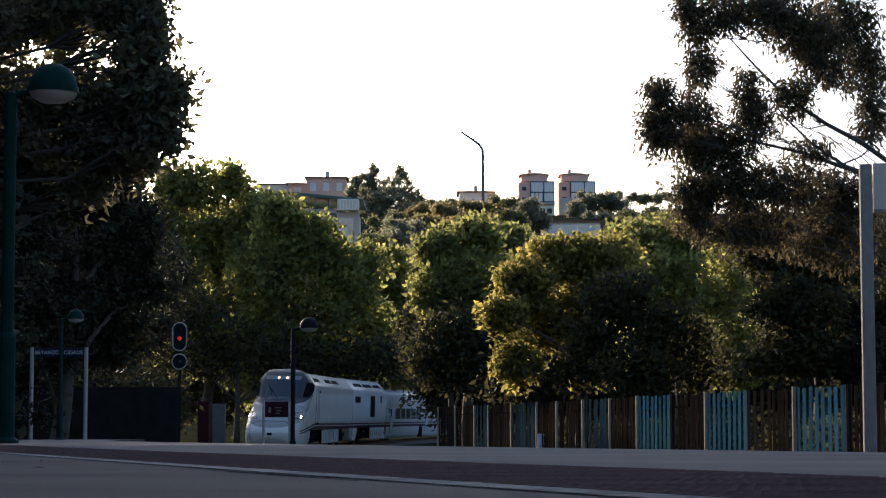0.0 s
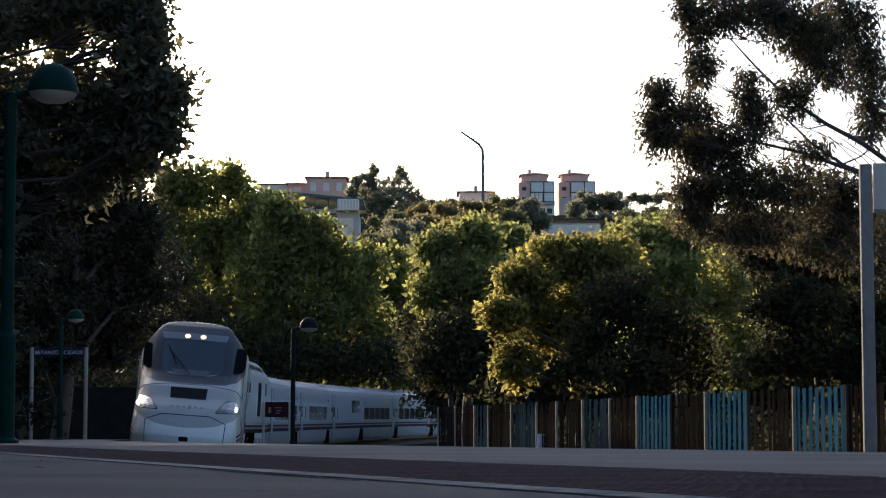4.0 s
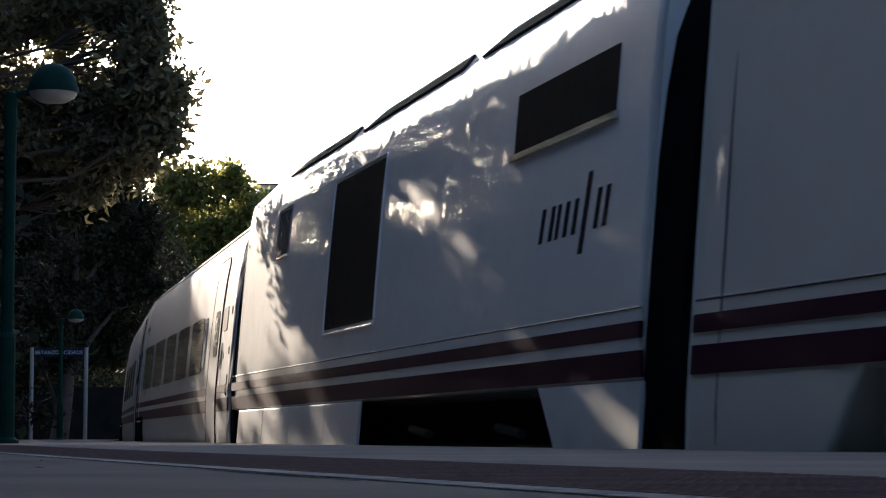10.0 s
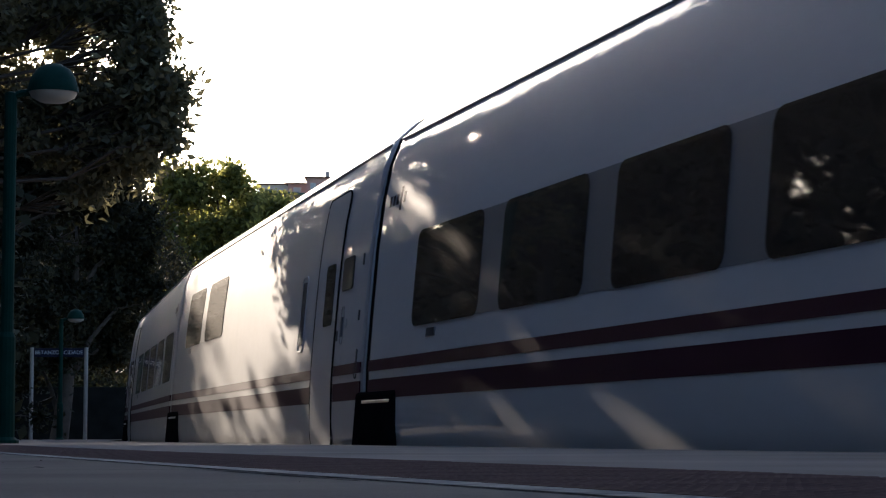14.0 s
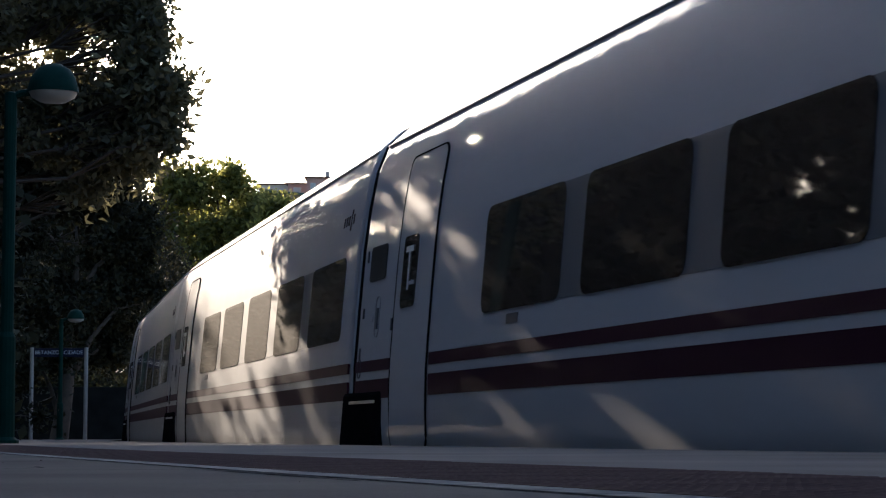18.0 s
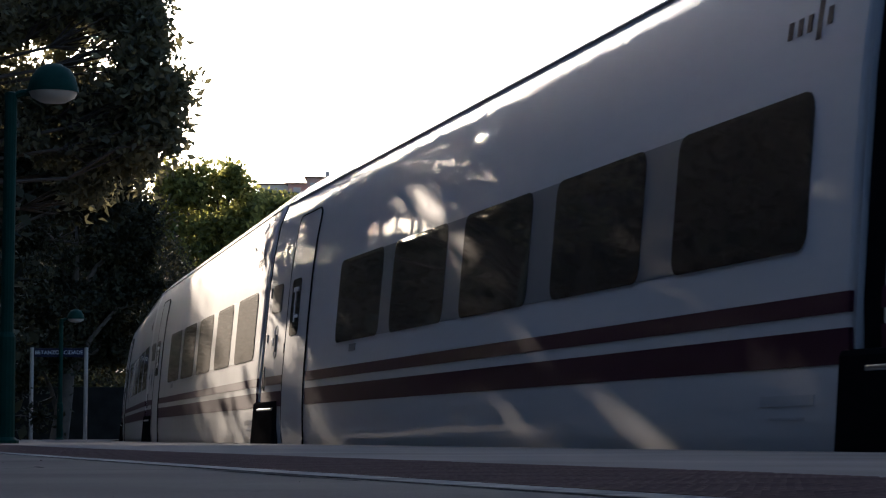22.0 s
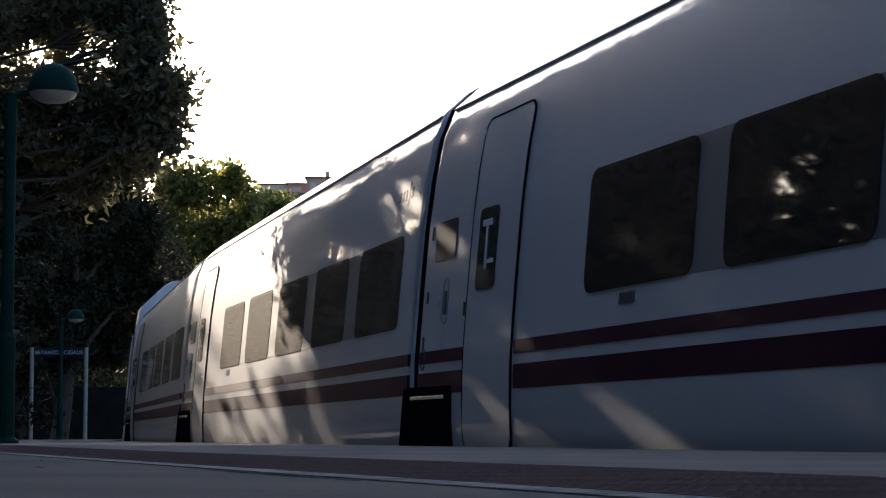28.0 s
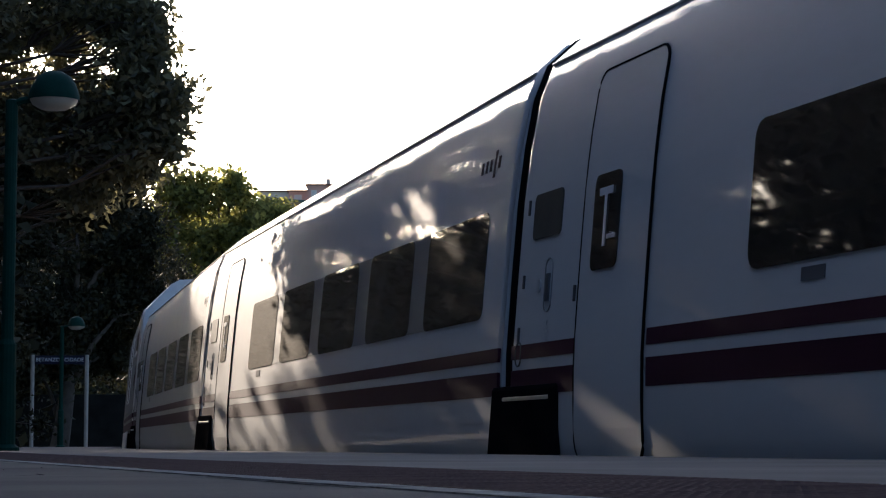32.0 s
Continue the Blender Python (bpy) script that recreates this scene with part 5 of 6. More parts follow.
def hull(x, z):
    """Half the power car's width."""
    front = float(np.interp(z, [0.25, 0.5, 0.9, 2.9, 3.08, 3.15, 3.22, 3.82, 3.88, 3.92, 3.97, 4.0], [1.40, 1.45, 1.48, 1.48, 1.47, 1.45, 1.40, 0.93, 0.86, 0.77, 0.45, 0.0]))
    rear = float(np.interp(z, [0.25, 0.5, 0.9, 2.2, 2.9, 3.18, 3.28, 3.7, 3.8, 3.88], [1.42, 1.46, 1.48, 1.48, 1.475, 1.45, 1.37, 1.0, 0.82, 0.0]))
    f = min(1.0, max(0.0, (x - 15.0) / 1.8))
    f = f * f * (3 - 2 * f)
    w = front * f + rear * (1 - f)
    if x > 16.2:
        w = min(w, float(np.interp(max(0.0, centre_x(z) - x), BACK, WIDE)))
    return w


def hull_top(x):
    if x > 16.2:
        return float(np.interp(x, CENTRE_X[:15], CENTRE_Z[:15]))
    f = min(1.0, max(0.0, (x - 15.0) / 1.8))
    f = f * f * (3 - 2 * f)
    return 3.88 + (4.0 - 3.88) * f


def on_nose(p, z, out=0.0):
    """A point of the nose: p is the way round it from the centre line (minus: platform side), z the height."""
    d = float(np.interp(abs(p), GIRTH, BACKS))
    y = min(float(np.interp(d, BACK, WIDE)), hull(min(centre_x(z) - d, 16.1), z) if centre_x(z) - d < 16.2 else 9)
    x = centre_x(z) - d
    y = min(y, hull(x, z) + 0.0005) if x < 18 else y
    k = min(1.0, d / 1.2)
    return Vector((x + out * (1 - 0.8 * k), math.copysign(y + out * k, p), z + out * 0.5 * (1 - k)))


def nose_patch(poly, out=0.012, cuts=5, thick=0.03):
    """A panel laid on the nose; poly is a list of (p, z)."""
    bm = bmesh.new()
    f = bm.faces.new([bm.verts.new((p, z, 0)) for p, z in poly])
    bmesh.ops.triangulate(bm, faces=[f])
    bmesh.ops.subdivide_edges(bm, edges=list(bm.edges), cuts=cuts, use_grid_fill=True)
    for v in bm.verts:
        v.co = on_nose(v.co.x, v.co.y, out)
    ext = bmesh.ops.extrude_face_region(bm, geom=list(bm.faces))
    bmesh.ops.translate(bm, verts=[v for v in ext["geom"] if isinstance(v, bmesh.types.BMVert)], vec=(-thick, 0, 0))
    bmesh.ops.recalc_face_normals(bm, faces=bm.faces)
    return bm


def rounded(poly, r=0.06, n=4):
    """The same polygon with its corners cut round."""
    out = []
    m = len(poly)
    for i in range(m):
        a, b, c = (Vector((*poly[j % m], 0)) for j in (i - 1, i, i + 1))
        u, v = (a - b), (c - b)
        ru, rv = min(r, u.length * 0.45), min(r, v.length * 0.45)
        s, e = b + u.normalized() * ru, b + v.normalized() * rv
        for k in range(n + 1):
            q = k / n
            pt = s * (1 - q) ** 2 + b * 2 * q * (1 - q) + e * q * q
            out.append((pt.x, pt.y))
    return out


def nose_line(pts, r=0.01, out=0.0):
    dense = []
    for a, b in zip(pts, pts[1:]):
        n = max(2, int(math.hypot(b[0] - a[0], b[1] - a[1]) / 0.08))
        dense += [(a[0] + (b[0] - a[0]) * i / n, a[1] + (b[1] - a[1]) * i / n) for i in range(n)]
    dense.append(pts[-1])
    return tube(bmesh.new(), [on_nose(p, z, out) for p, z in dense], r, 5, False)


def hull_strip(low, high, n=24, out=0.004, side=-1):
    """A strip on the power car's side; low and high are lists of (x, z)."""
    bm = bmesh.new()
    prev = None
    for i in range(n + 1):
        x = low[0][0] + (low[-1][0] - low[0][0]) * i / n
        row = []
        for line_pts in (low, high):
            z = float(np.interp(x, [q[0] for q in line_pts], [q[1] for q in line_pts]))
            w = hull(x, z)
            row += [(x, side * (w + out), z), (x, side * (w - 0.015), z)]
        row = [bm.verts.new(row[k]) for k in (0, 2, 3, 1)]
        if prev:
            for k in range(4):
                bm.faces.new((prev[k], prev[(k + 1) % 4], row[(k + 1) % 4], row[k]))
        else:
            bm.faces.new(row)
        prev = row
    bm.faces.new(prev)
    return bm


def livery():
    """Power car paint: pale sides, a dark grey mask round the cab windows and a white bonnet greyed for low light,
    divided where the livery divides.
    """
    m = mat("power_car_livery", (0.7, 0.66, 0.58), 0.6, vary=0.06, scale=1.1, fine=14, coat=0.7, spec=0.5, wave=0.011)
    n, l = m.node_tree.nodes, m.node_tree.links
    b = n["Principled BSDF"]
    src = b.inputs["Base Color"].links[0].from_socket
    # bonnet white darkened to grey: dim light on the nose is in its colour
    for attr, col in (("white_paint", (0.37, 0.35, 0.31, 1)), ("mask_paint", (0.05, 0.05, 0.053, 1))):
        a, st, mx = n.new("ShaderNodeAttribute"), n.new("ShaderNodeMapRange"), n.new("ShaderNodeMix")
        a.attribute_name = attr
        st.inputs[1].default_value, st.inputs[2].default_value = -0.006, 0.006
        mx.data_type = "RGBA"
        mx.inputs[7].default_value = col
        l.new(a.outputs["Fac"], st.inputs[0]), l.new(st.outputs[0], mx.inputs[0]), l.new(src, mx.inputs[6])
        src = mx.outputs[2]
        if attr == "white_paint":       # gloss cut so the bonnet mirrors less sky than the sides
            dull = n.new("ShaderNodeMapRange")
            dull.inputs[3].default_value, dull.inputs[4].default_value = 0.7, 0.12
            l.new(st.outputs[0], dull.inputs[0]), l.new(dull.outputs[0], b.inputs["Coat Weight"])
            matt = n.new("ShaderNodeMapRange")
            matt.inputs[3].default_value, matt.inputs[4].default_value = 0.5, 0.15
            l.new(st.outputs[0], matt.inputs[0]), l.new(matt.outputs[0], b.inputs["Specular IOR Level"])
    l.new(src, b.inputs["Base Color"])
    return m


M["livery"] = livery()


def make_loco():
    t = thing("power_car", "streamlined pale grey train power car with a duck-bill nose", "train power car")
    xs = [0.25, 0.3, 0.33, 1.45, 1.5, 1.95, 2.0, 6, 10, 13, 14.6, 14.95] + list(np.linspace(15.0, 17.75, 44)) + list(np.linspace(17.85, NOSE - 0.35, 46)) + [NOSE - q for q in (0.27, 0.2, 0.14, 0.09, 0.05, 0.02, 0.004)]
    secs = []
    for x in xs:
        zt = hull_top(x)
        zb = float(np.interp(x, [0.25, 1.5, 1.95, 17.75, 18.1, 20.9, NOSE], [0.28, 0.28, 0.985, 0.985, 0.28, 0.28, 0.62]))
        half = []
        for i in range(40):
            z = zb + (zt - zb) * (1 - (1 - i / 39) ** 2.2)
            half.append((hull(x, z) if i < 39 else 0.0, z))
        secs.append(full(half))
    me = loft(xs, secs, ["livery"], lambda x, y, z: 0, "body")
    white, mask = [], []
    for v in me.vertices:
        x, y, z = v.co
        d = max(0.0, centre_x(z) - x)
        p = float(np.interp(d, BACKS, GIRTH))
        zm = float(np.interp(p, [0, 0.9, 1.05, 1.5, 2.0, 2.3, 2.5, 3.2], [2.22, 2.24, 2.3, 2.44, 2.58, 2.7, 2.95, 4.2]))
        zw = float(np.interp(x, [15.6, 16.1, 16.8, 17.57, 18.41, 19.06, 19.49, 20.13, 20.72, 21.3], [4.2, 3.25, 2.72, 2.30, 1.88, 1.62, 1.51, 1.36, 1.24, 1.0]))
        mask.append(min(z - zm, (z - zw) * 0.7))
        white.append(z - zw)
    for nm, vals in (("white_paint", white), ("mask_paint", mask)):
        at_ = me.attributes.new(nm, "FLOAT", "POINT")
        at_.data.foreach_set("value", vals)
    part("body", me, None, t)
    # cab glass
    part("windscreen", nose_patch(rounded([(-0.8, 2.56), (-0.5, 2.44), (0.5, 2.44), (0.8, 2.56), (0.84, 3.4), (-0.84, 3.4)], 0.1)), "wind", t, "dark raked windscreen")
    lampband = part("lamp_panel", nose_patch(rounded([(-0.86, 3.44), (0.86, 3.44), (0.9, 3.62), (-0.9, 3.62)], 0.05), 0.01), "pillar", t, "grey lamp panel above the windscreen")
    wiper = tube(bmesh.new(), [on_nose(p, z, 0.05) for p, z in ((-0.05, 2.46), (-0.3, 2.75), (-0.55, 3.02))], 0.009, 6)
    part("wiper", wiper, "rubber", t)
    blade = tube(bmesh.new(), [on_nose(p, z, 0.03) for p, z in ((-0.42, 2.72), (-0.55, 2.98), (-0.68, 3.22))], 0.012, 6)
    part("wiper_blade", blade, "rubber", t)
    part("nose_grille", nose_patch([(-0.46, 1.82), (0.46, 1.82), (0.48, 2.11), (-0.48, 2.11)]), "blind", t, "black mesh grille on the nose")
    part("coupler_hole", nose_patch(rounded([(-0.12, 0.72), (0.12, 0.72), (0.12, 0.84), (-0.12, 0.84)], 0.05), 0.008), "rubber", t)
    part("hood_seam", nose_line([(-2.05, 1.93), (-1.05, 2.14), (-0.5, 2.205), (0.5, 2.205), (1.05, 2.14), (2.05, 1.93)], 0.009), "seam", t)
    part("bumper_seam", nose_line([(-0.95, 0.4), (-1.0, 0.9), (-1.02, 1.22), (-0.62, 1.39), (0.62, 1.39), (1.02, 1.22), (1.0, 0.9), (0.95, 0.4)], 0.012), "rubber", t)
    for i in range(6):
        p0 = -0.42 + i * 0.15
        part("mark", nose_patch([(p0, 1.585 - 0.03 * (i == 3)), (p0 + 0.07, 1.585 - 0.03 * (i == 3)), (p0 + 0.085, 1.62 + 0.03 * (i == 3)), (p0 + 0.015, 1.62 + 0.03 * (i == 3))], 0.012, 1), "mask_grey", t)
    for sy in (-1, 1):
        part("side_window", nose_patch(rounded([(sy * p, z) for p, z in ((2.48, 3.16), (2.42, 2.97), (2.22, 2.8), (1.8, 2.67), (1.08, 2.58), (1.14, 3.3), (1.7, 3.32), (2.25, 3.26))], 0.05), 0.012, 12, 0.01), "cab_glass", t, "dark cab side window")
        head = part("headlight", nose_patch(rounded([(sy * p, z) for p, z in ((1.78, 1.64), (1.4, 1.83), (1.0, 1.83), (0.72, 1.49), (1.56, 1.53))], 0.06), 0.008), "lens", t, "swept-back headlight glass")
        part("headlight_seal", nose_line([(sy * p, z) for p, z in rounded([(1.78, 1.64), (1.4, 1.83), (1.0, 1.83), (0.72, 1.49), (1.56, 1.53)], 0.06) + [(1.75, 1.645)]], 0.009, 0.006), "rubber", head)
        ring = [(math.cos(2 * math.pi * k / 16), math.sin(2 * math.pi * k / 16)) for k in range(16)]
        part("bulb", nose_patch([(sy * 1.34 + 0.085 * u, 1.63 + 0.065 * v) for u, v in ring], 0.03, 6, 0.03), "head_on", head, "lit headlamp")
        part("roof_lamp", nose_patch([(sy * 0.21 + 0.08 * u, 3.53 + 0.06 * v) for u, v in ring], 0.016, 1, 0.02), "lamp_on", lampband, "lit marker lamp above the windscreen")
    half = [(hull(8, z), z) for z in np.linspace(0.25, 3.88, 60)]
    for side in (-1, 1):
        part("stripe", hull_strip([(0.3, 1.2), (16.5, 1.235), (18.6, 1.06), (20.3, 0.905)], [(0.3, 1.285), (16.5, 1.318), (18.6, 1.125), (20.3, 0.95)], 60, 0.012, side=side), "purple", t)
        part("stripe", hull_strip([(0.3, 1.0), (16.5, 1.04), (18.6, 0.93), (20.3, 0.805)], [(0.3, 1.137), (16.5, 1.17), (18.6, 1.0), (20.3, 0.85)], 60, 0.012, side=side), "purple", t)
        part("seam_line", tube(bmesh.new(), [(0.3, side * 1.481, 1.355), (12.5, side * 1.481, 1.36), (18.85, side * (hull(18.85, 1.37) + 0.001), 1.37)], 0.006, 5), "seam", t)
        part("front_seam", tube(bmesh.new(), [(x, side * (hull(x, z) + 0.002), z) for x, z in
                                             [(16.1, 3.25), (16.45, 2.97), (16.8, 2.72), (17.2, 2.5), (17.57, 2.3), (18.0, 2.08), (18.41, 1.88)]], 0.009, 5), "rubber", t)
        part("panel_seam", tube(bmesh.new(), [(18.95, side * (hull(18.95, z) + 0.001), z) for z in (0.4, 0.8, 1.1, 1.4, 1.7)], 0.007, 5), "seam", t)
        part("panel_seam", tube(bmesh.new(), [(0.58, side * (hull(0.58, z) + 0.001), z) for z in (0.3, 0.8, 1.4, 2.2, 3.1)], 0.006, 5), "seam", t)
        door = part("cab_door", hull_strip([(15.38, 1.37), (16.02, 1.37)], [(15.38, 2.95), (16.02, 2.95)], 4, 0.006, side), "loco_side", t)
        part("door_seal", side_lines(15.36, 16.04, 1.35, 2.97, 0.009, side, half, 0.05, 0.004), "seam", door)
        part("handle_recess", side_panel(15.8, 15.96, 1.85, 2.32, 0.01, side=side, half=half, corner=0.08), "mask_grey", door, "dark oval handle recess")
        if side < 0:
            writing("17", 0.15, "seam", door, Matrix.Translation((15.62, -(hull(15.62, 1.5) + 0.008), 1.5)) @ Euler((radians(90), 0, 0)).to_matrix().to_4x4(), "car_figure")
        for hx, z0, z1 in ((15.18, 1.36, 2.86), (15.68, 1.62, 2.9)):
            bar = tube(bmesh.new(), [(hx, side * 1.48, z0), (hx, side * 1.535, z0 + 0.05), (hx, side * 1.535, z1 - 0.05), (hx, side * 1.475, z1)], 0.014, 6)
            part("handrail", bar, "steel", t, "polished handrail")
        part("mirror", boxes((15.02, 15.16, side * 1.55 - 0.06, side * 1.55 + 0.06, 2.83, 2.98), bevel=0.04), "mask_grey", t, "small rear-view mirror")
        part("step", boxes((15.25, 15.75, side * 1.5 - 0.03, side * 1.5 + 0.03, 1.6, 1.63), bevel=0.006), "steel", t)
        part("step", boxes((15.1, 15.85, side * 1.47 - 0.05, side * 1.47 + 0.05, 1.26, 1.34), bevel=0.01), "under", t)
        for a, b in ((6.4, 8.4), (8.41, 9.95), (9.96, 11.5), (11.51, 13.2)):
            sk = part("skirt", boxes((a, b, side * 1.445 - 0.02, side * 1.445 + 0.004, 0.28, 0.975), bevel=0.01), "skirt", t)
            for q in (0.15, 0.6):
                part("latch", boxes((a + (b - a) * q - 0.008, a + (b - a) * q + 0.008, side * 1.456 - 0.008, side * 1.456 + 0.008, 0.36, 0.9)), "seam", sk)
        for x in (2.9, 5.7, 14.4, 17.1):
            wheels(t, side, x)
        for a, b in ((2.0, 6.7), (13.4, 17.9)):
            part("bogie_frame", boxes((a + 0.3, b - 0.3, side * 1.18 - 0.05, side * 1.18 + 0.05, 0.55, 0.75), bevel=0.03), "under", t)
            part("spring", tube(bmesh.new(), [((a + b) / 2 + 0.2, side * 1.22, 0.4), ((a + b) / 2 + 0.2, side * 1.22, 0.85)], 0.09, 10), "under", t)
        part("hatch_seam", side_lines(18.98, 19.55, 1.16, 1.58, 0.005, side, [(hull(19.25, z), z) for z in np.linspace(0.3, 3, 20)], 0.05, 0.002), "seam", t)
        for a, b in ((5.6, 8.2), (8.5, 11.0), (13.2, 15.4)):
            bm = bmesh.new()
            roof_panel(bm, a, b, 0.28, 0.7, side, GHALF)
            for v in bm.verts:
                v.co.z += 0.015
            part("roof_grille", bm, "blind", t, "dark roof air intake")
    mark(t, 8.42, 2.39, 0.5, half, 1.55)
    for u, w in ((9.25, 0.14), (9.41, 0.1), (9.56, 0.13), (9.72, 0.13), (9.9, 0.16), (10.1, 0.06), (10.2, 0.05)):
        part("text_bar", side_panel(u, u + w, 1.045, 1.095, 0.014, nz=2, half=half), "loco_grey", t)
    part("underframe", boxes((0.4, 19.8, -1.05, 1.05, 0.35, 0.98)), "under", t)
    return t


S_T = [113.0, 106.6, 100.3, 94.1, 88.0, 82.0, 76.1, 70.3, 64.5, 58.7, 52.9, 47.1, 41.23, 35.47, 29.86, 24.39, 19.06, 13.87, 8.82, 3.92,
       -0.84, -5.45, -9.92, -14.26, -18.46, -22.53, -26.48, -30.30, -33.99, -37.57, -41.02, -44.37, -47.58, -50.71, -53.86, -56.87, -59.82, -62.72,
       -65.57, -68.39, -71.16, -73.88, -76.56, -79.18, -81.73, -84.19, -86.53, -88.74, -90.80, -92.70, -94.42, -95.97, -97.35, -98.56, -99.59, -100.47,
       -101.20, -101.79, -102.25, -102.62, -102.91, -103.12, -103.26, -103.34, -103.36]   # rear end of the power car along the line, every half second

power_car = make_loco()
generator = make_generator()
economy, first, quiet, cafe = (make_coach(k) for k in ("economy", "first", "quiet", "cafe"))
ORDER = [generator, first, quiet, cafe, economy] + [copy_thing(economy, Matrix()) for _ in range(5)] + [copy_thing(generator, Matrix())]


def vehicle_pose(s_rear, length, out=0.05):
    """Stands a vehicle on the track with its rear end at s_rear."""
    xr, yr, _ = line(s_rear) if s_rear < 329 else line(329)
    s_f = s_rear - length
    if s_f < -39:
        x0, y0, ang = line(-39)
        e = -39 - s_f
        xf, yf = x0 + math.sin(ang) * e, y0 - math.cos(ang) * e
        if s_rear < -39:
            e = -39 - s_rear
            xr, yr = x0 + math.sin(ang) * e, y0 - math.cos(ang) * e
    else:
        xf, yf, _ = line(s_f)
    zr, zf = rail_z(s_rear), rail_z(s_f)
    fwd = Vector((xf - xr, yf - yr, zf - zr)).normalized()
    left = Vector((0, 0, 1)).cross(fwd).normalized()
    up = fwd.cross(left)
    m = Matrix((fwd, left, up)).transposed().to_4x4()
    c = cant((s_rear + s_f) / 2)
    return Matrix.Translation((xr, yr, zr)) @ m @ Matrix.Rotation(-c, 4, "X") @ Matrix.Translation((0, -out, 0))


def motions():
    """The train rolls in along the track and draws up at the platform."""
    times = [i * 0.5 for i in range(65)]
    walk(power_car, [(t, vehicle_pose(s, NOSE, 0.0)) for t, s in zip(times, S_T)])
    for i, ob in enumerate(ORDER):
        walk(ob, [(t, vehicle_pose(s + PITCH * (i + 1), PITCH)) for t, s in zip(times, S_T)])


# ---- the wood along the platform's back, out of view, placed to keep the low sun off it ----
def wood():
    rng = random.Random(3)
    left = [(-8.5, -9), (-9.0, -3), (-9.5, 3), (-10.2, 9), (-11.3, 14.5), (-12.6, 19.5), (-14.2, 24.5), (-16.2, 29.0), (-20.0, 23), (-18, 15), (-17, 7), (-16.5, -1), (-24, 32)]
    lee = [(-13.5, 39.5), (-16.0, 34.5), (-17.5, 43.5), (-21, 39), (-22, 47), (-26, 43), (-28, 50)]
    # unseen trees round the yard, added only to cut the skylight
    back = [(-4.5, -11), (1.5, -12), (7.5, -11), (12, -6), (13, 1), (13.5, 8), (14.5, 15), (15.5, 22), (17, 29)]
    # low and bushy: unseen trees that fill bright gaps in window reflections
    low = [(-25.0, -4.0), (-24.5, 3.0), (-24.0, 10.0), (-25.0, 16.5), (-26.5, 22.5), (-28.5, 28.0), (-31.0, 35.0), (-20.0, 49.5), (-24.0, 52.0), (-28.5, 54.0), (-29.0, 60.0), (-33.0, 46.0), (-34.0, 54.0), (-37.0, 62.0)]
    bushy = {(-13.2, 32.0): 9.0, (-14.5, 36.0): 8.0, (-11.8, 28.3): 8.0, (-12.6, 39.0): 6.0, (-15.0, 43.5): 6.5, (-18.5, 47.0): 7.5, (-11.6, 47.0): 6.2, (-15.6, 57.0): 11.0}
    for i, (x, y) in enumerate(left + lee + back + low + list(bushy)):
        h = bushy[x, y] if (x, y) in bushy else (8.0 if y > 40 else 14.0) if (x, y) in low else (22.0 if (x, y) in lee else 15.0 if (x, y) in left else 11.0) + rng.uniform(-1, 1.5)
        b = gz(x, y) - 0.1
        wide = (1.5 if x > -12 else 1.9 if y > 50 else 2.3) if (x, y) in bushy else 3.3
        lobes = [((x + rng.uniform(-0.6, 0.6), y + rng.uniform(-0.6, 0.6), b + h * f), (wide, wide, h * (0.08 if (x, y) in lee else 0.13)), 1) for f in ((0.61, 0.68, 0.76, 0.85, 0.93) if (x, y) in lee else (0.12, 0.3, 0.48, 0.66, 0.82, 0.93))]
        tree("broadleaf_tree", "dark leafy tree in the wood behind the platform, out of view, placed to block light" if (x, y) not in back else "dark leafy tree out of view round the yard, added to cut skylight",
             (x, y, b), (x, y, b + h * 0.85), lobes, "leaf_shaded", 0.34, 26000 if (x, y) in lee else 14000 if (x, y) in left else 12000, 1.3, 60 + i, clumps=16, trunk_r=0.25, group="wood behind the platform")
    # those right of the line stand hidden, added to block skylight
    far = [(-14.3, 58), (-16.5, 64), (-17.8, 70), (-20.5, 76), (-21, 84), (-22, 93), (-22.5, 101), (-19.5, 112), (-19, 121), (-19, 130), (-20, 140), (-28, 96), (-27, 112), (-27, 128),
           (2.5, 112), (4.5, 124), (3.6, 132), (8, 112), (10, 126), (3, 138), (12, 98), (14, 86), (18, 92)]
    for i, (x, y) in enumerate(far):
        h = 9.3 if y < 72 or x > -1 else 13.6 + rng.uniform(-0.6, 1.4)
        b = gz(x, y) - 0.1
        lobes = [((x + rng.uniform(-0.8, 0.8), y + rng.uniform(-0.8, 0.8), b + h * f), (3.3, 3.3, h * 0.17), 1) for f in (0.25, 0.5, 0.7, 0.88)]
        tree("broadleaf_tree", "dark leafy tree in the wood beside the line, placed to shade the train", (x, y, b), (x, y, b + h * 0.85), lobes,
             "leaf_shaded" if x < -10 else "leaf_dark", 0.24 if y > 72 else 0.17, 11000 if y > 72 else 24000, 1.2, 90 + i, clumps=16, trunk_r=0.25, group="wood beside the line")


wood()


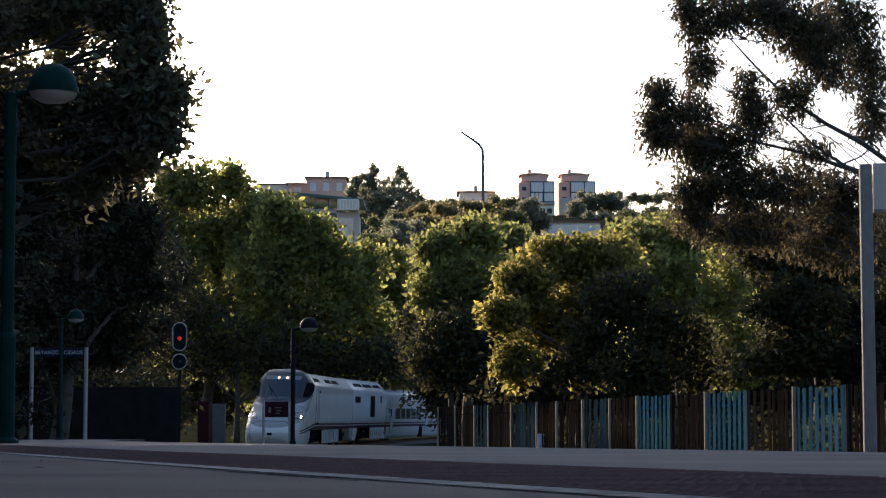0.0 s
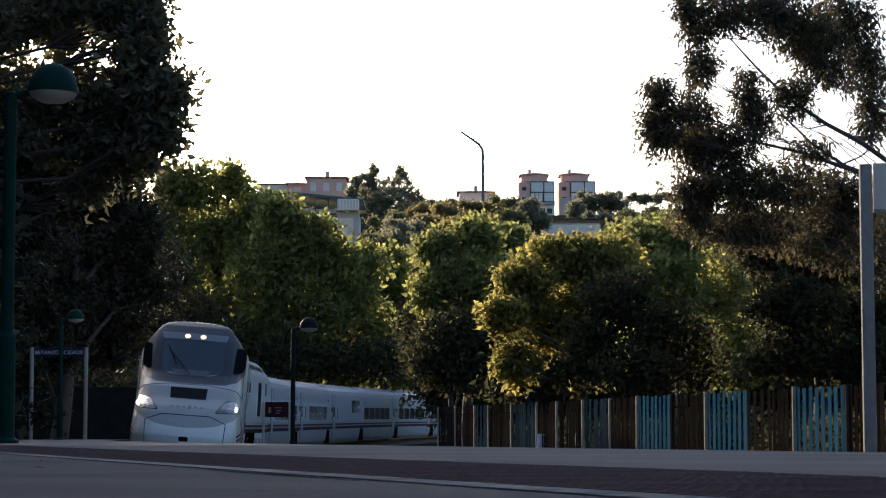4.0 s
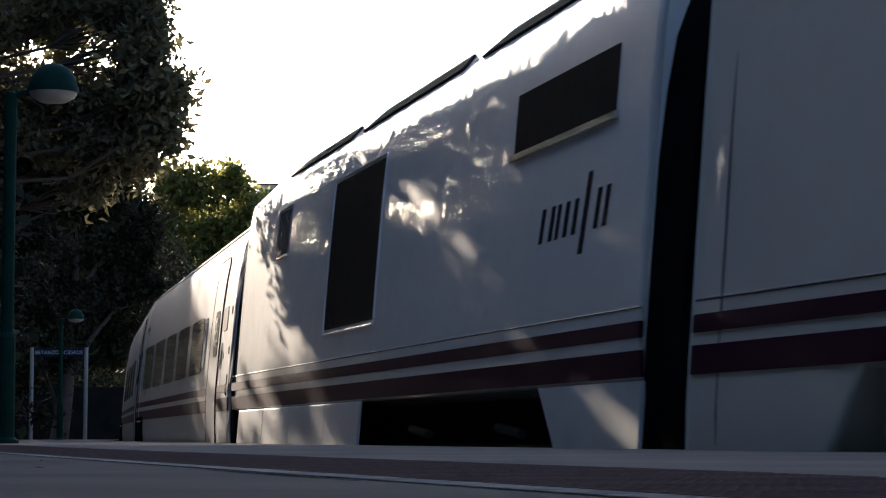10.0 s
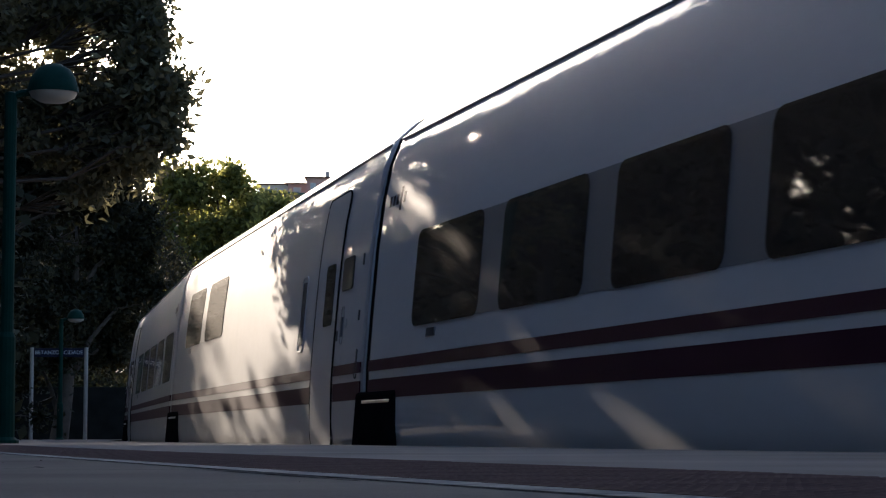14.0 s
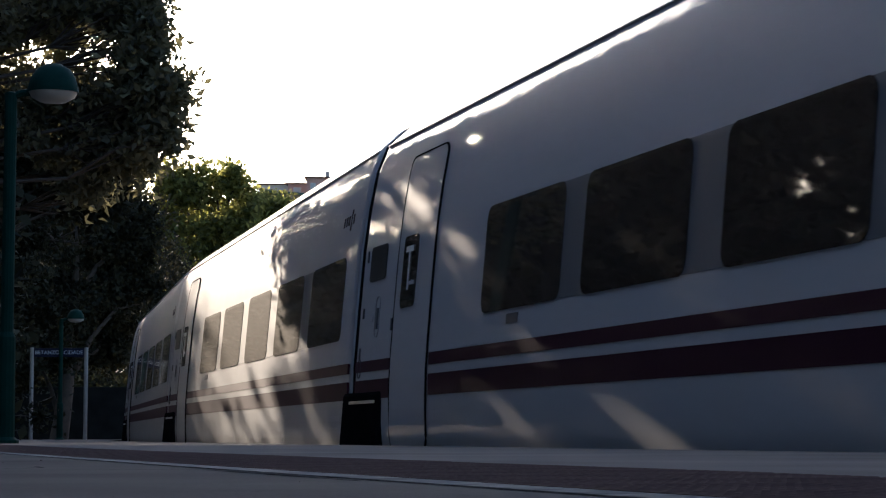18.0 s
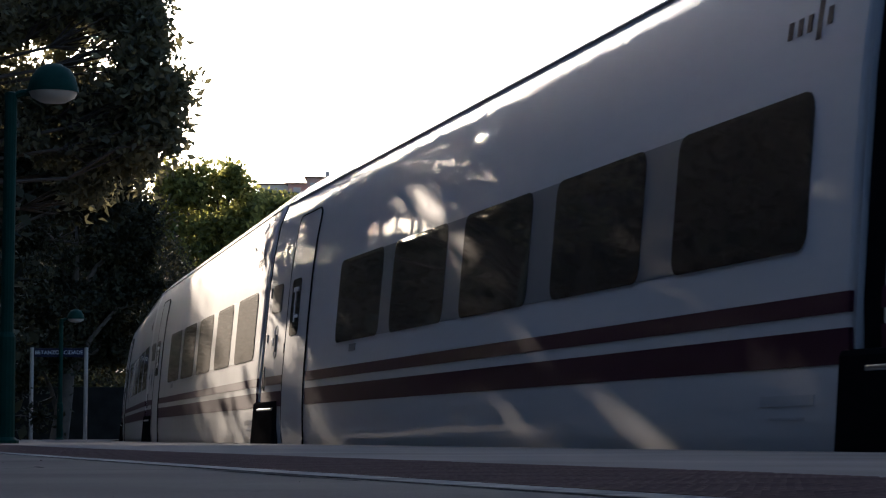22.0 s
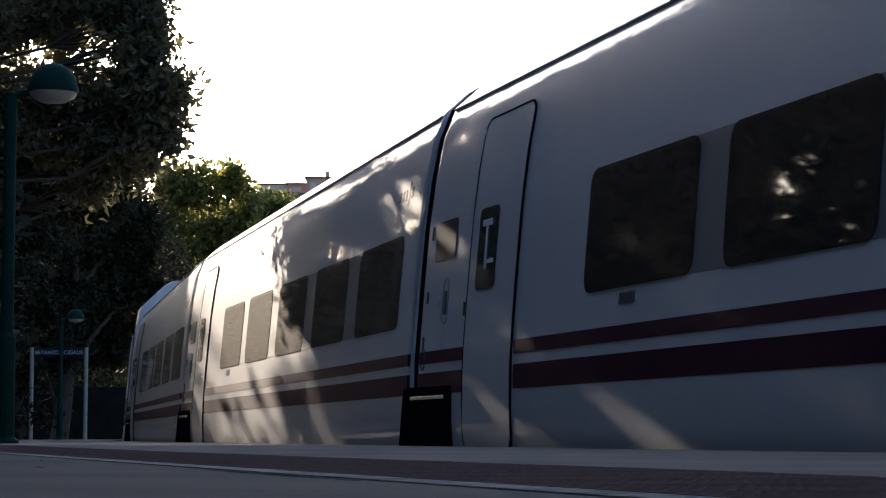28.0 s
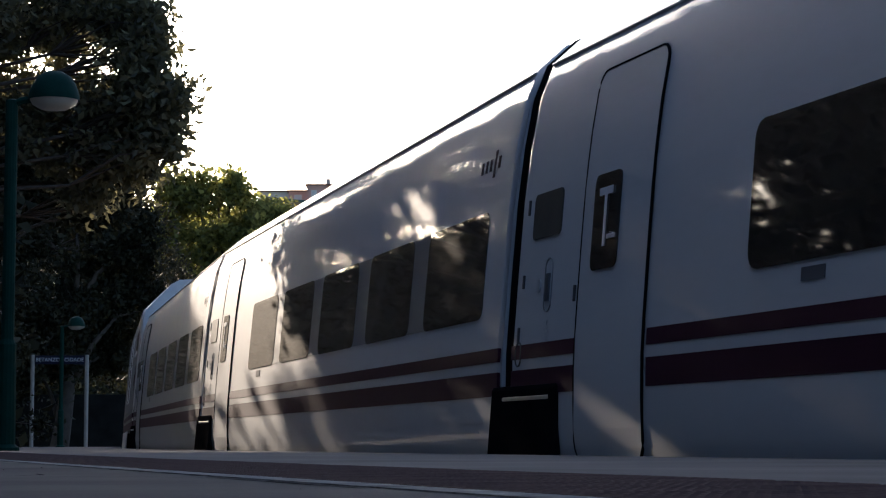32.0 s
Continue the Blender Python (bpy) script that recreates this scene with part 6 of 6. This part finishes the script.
# ---- tactile tiles and litter on the platform ----
def studded_tile():
    vs, fs = [], []

    def frustum(x, y, z0, z1, r0, r1):
        k = len(vs)
        for z, r in ((z0, r0), (z1, r1)):
            vs.extend([(x - r, y - r, z), (x + r, y - r, z), (x + r, y + r, z), (x - r, y + r, z)])
        fs.extend([(k + i, k + (i + 1) % 4, k + 4 + (i + 1) % 4, k + 4 + i) for i in range(4)] + [(k + 4, k + 5, k + 6, k + 7)])

    frustum(0, 0, -0.015, 0.001, 0.146, 0.145)
    for i in range(8):
        for j in range(8):
            frustum((i - 3.5) * 0.0355, (j - 3.5) * 0.0355, 0.001, 0.003, 0.011, 0.007)
    return mesh_of("tile", vs, fs, ["tactile"])


def tiles():
    me = studded_tile()
    rng = random.Random(8)
    for i in range(148):
        s = -10.0 + i * 0.298
        for o in (-4.27, -4.565):
            x, y, z = beside(s, o, 0)
            ob = new("tile", me)
            ob.parent = tactile
            ob.matrix_world = Matrix.Translation((x, y, rng.uniform(-0.0004, 0.0004))) @ Matrix.Rotation(line(s)[2], 4, "Z") @ Matrix.Rotation(radians(rng.gauss(0, 0.04)), 4, "X")


tiles()


def litter():
    """Pebbles and dry leaves scattered over the asphalt."""
    rng = random.Random(9)
    bm = bmesh.new()
    for i in range(500):
        s, o = rng.uniform(-10.5, 14), -rng.uniform(4.85, 8.5)
        x, y, z = beside(s, o, 0)
        r = rng.choice((0.002, 0.003, 0.003, 0.004, 0.005, 0.007)) * (1.0 if s > -8 else 0.6)
        vs = [bm.verts.new((x + r * math.cos(a) * rng.uniform(0.7, 1.3), y + r * math.sin(a) * rng.uniform(0.7, 1.3), z - 0.001)) for a in (0, 1.3, 2.5, 3.8, 5.0)]
        top = bm.verts.new((x, y, z + r * rng.uniform(0.4, 0.9)))
        for k in range(5):
            bm.faces.new((vs[k], vs[(k + 1) % 5], top))
    tagged(part("pebbles", bm, "bark"), "small pebbles and dry leaf scraps on the asphalt", "litter", kind="stuff")


litter()


def cracks():
    """Thin wandering cracks in the old asphalt."""
    rng = random.Random(14)
    bm = bmesh.new()
    for i in range(26):
        s, o = rng.uniform(-9.5, 8), -rng.uniform(4.9, 7.6)
        along = rng.choice((0.0, 1.57, 1.2)) + rng.gauss(0, 0.25)
        prev = None
        for k in range(rng.randint(12, 34)):
            x, y, z = beside(s, o, 0.0012)
            w = 0.0025 + 0.004 * rng.random()
            row = (bm.verts.new((x - w, y - w * 0.4, z)), bm.verts.new((x + w, y + w * 0.4, z)))
            if prev:
                bm.faces.new((prev[0], prev[1], row[1], row[0]))
            prev = row
            along += rng.gauss(0, 0.3)
            s, o = s + 0.07 * math.cos(along), min(-4.83, o + 0.07 * math.sin(along))
    tagged(part("cracks", bm, "crack"), "dark wandering cracks in the asphalt", "cracks", kind="stuff")


cracks()


motions()
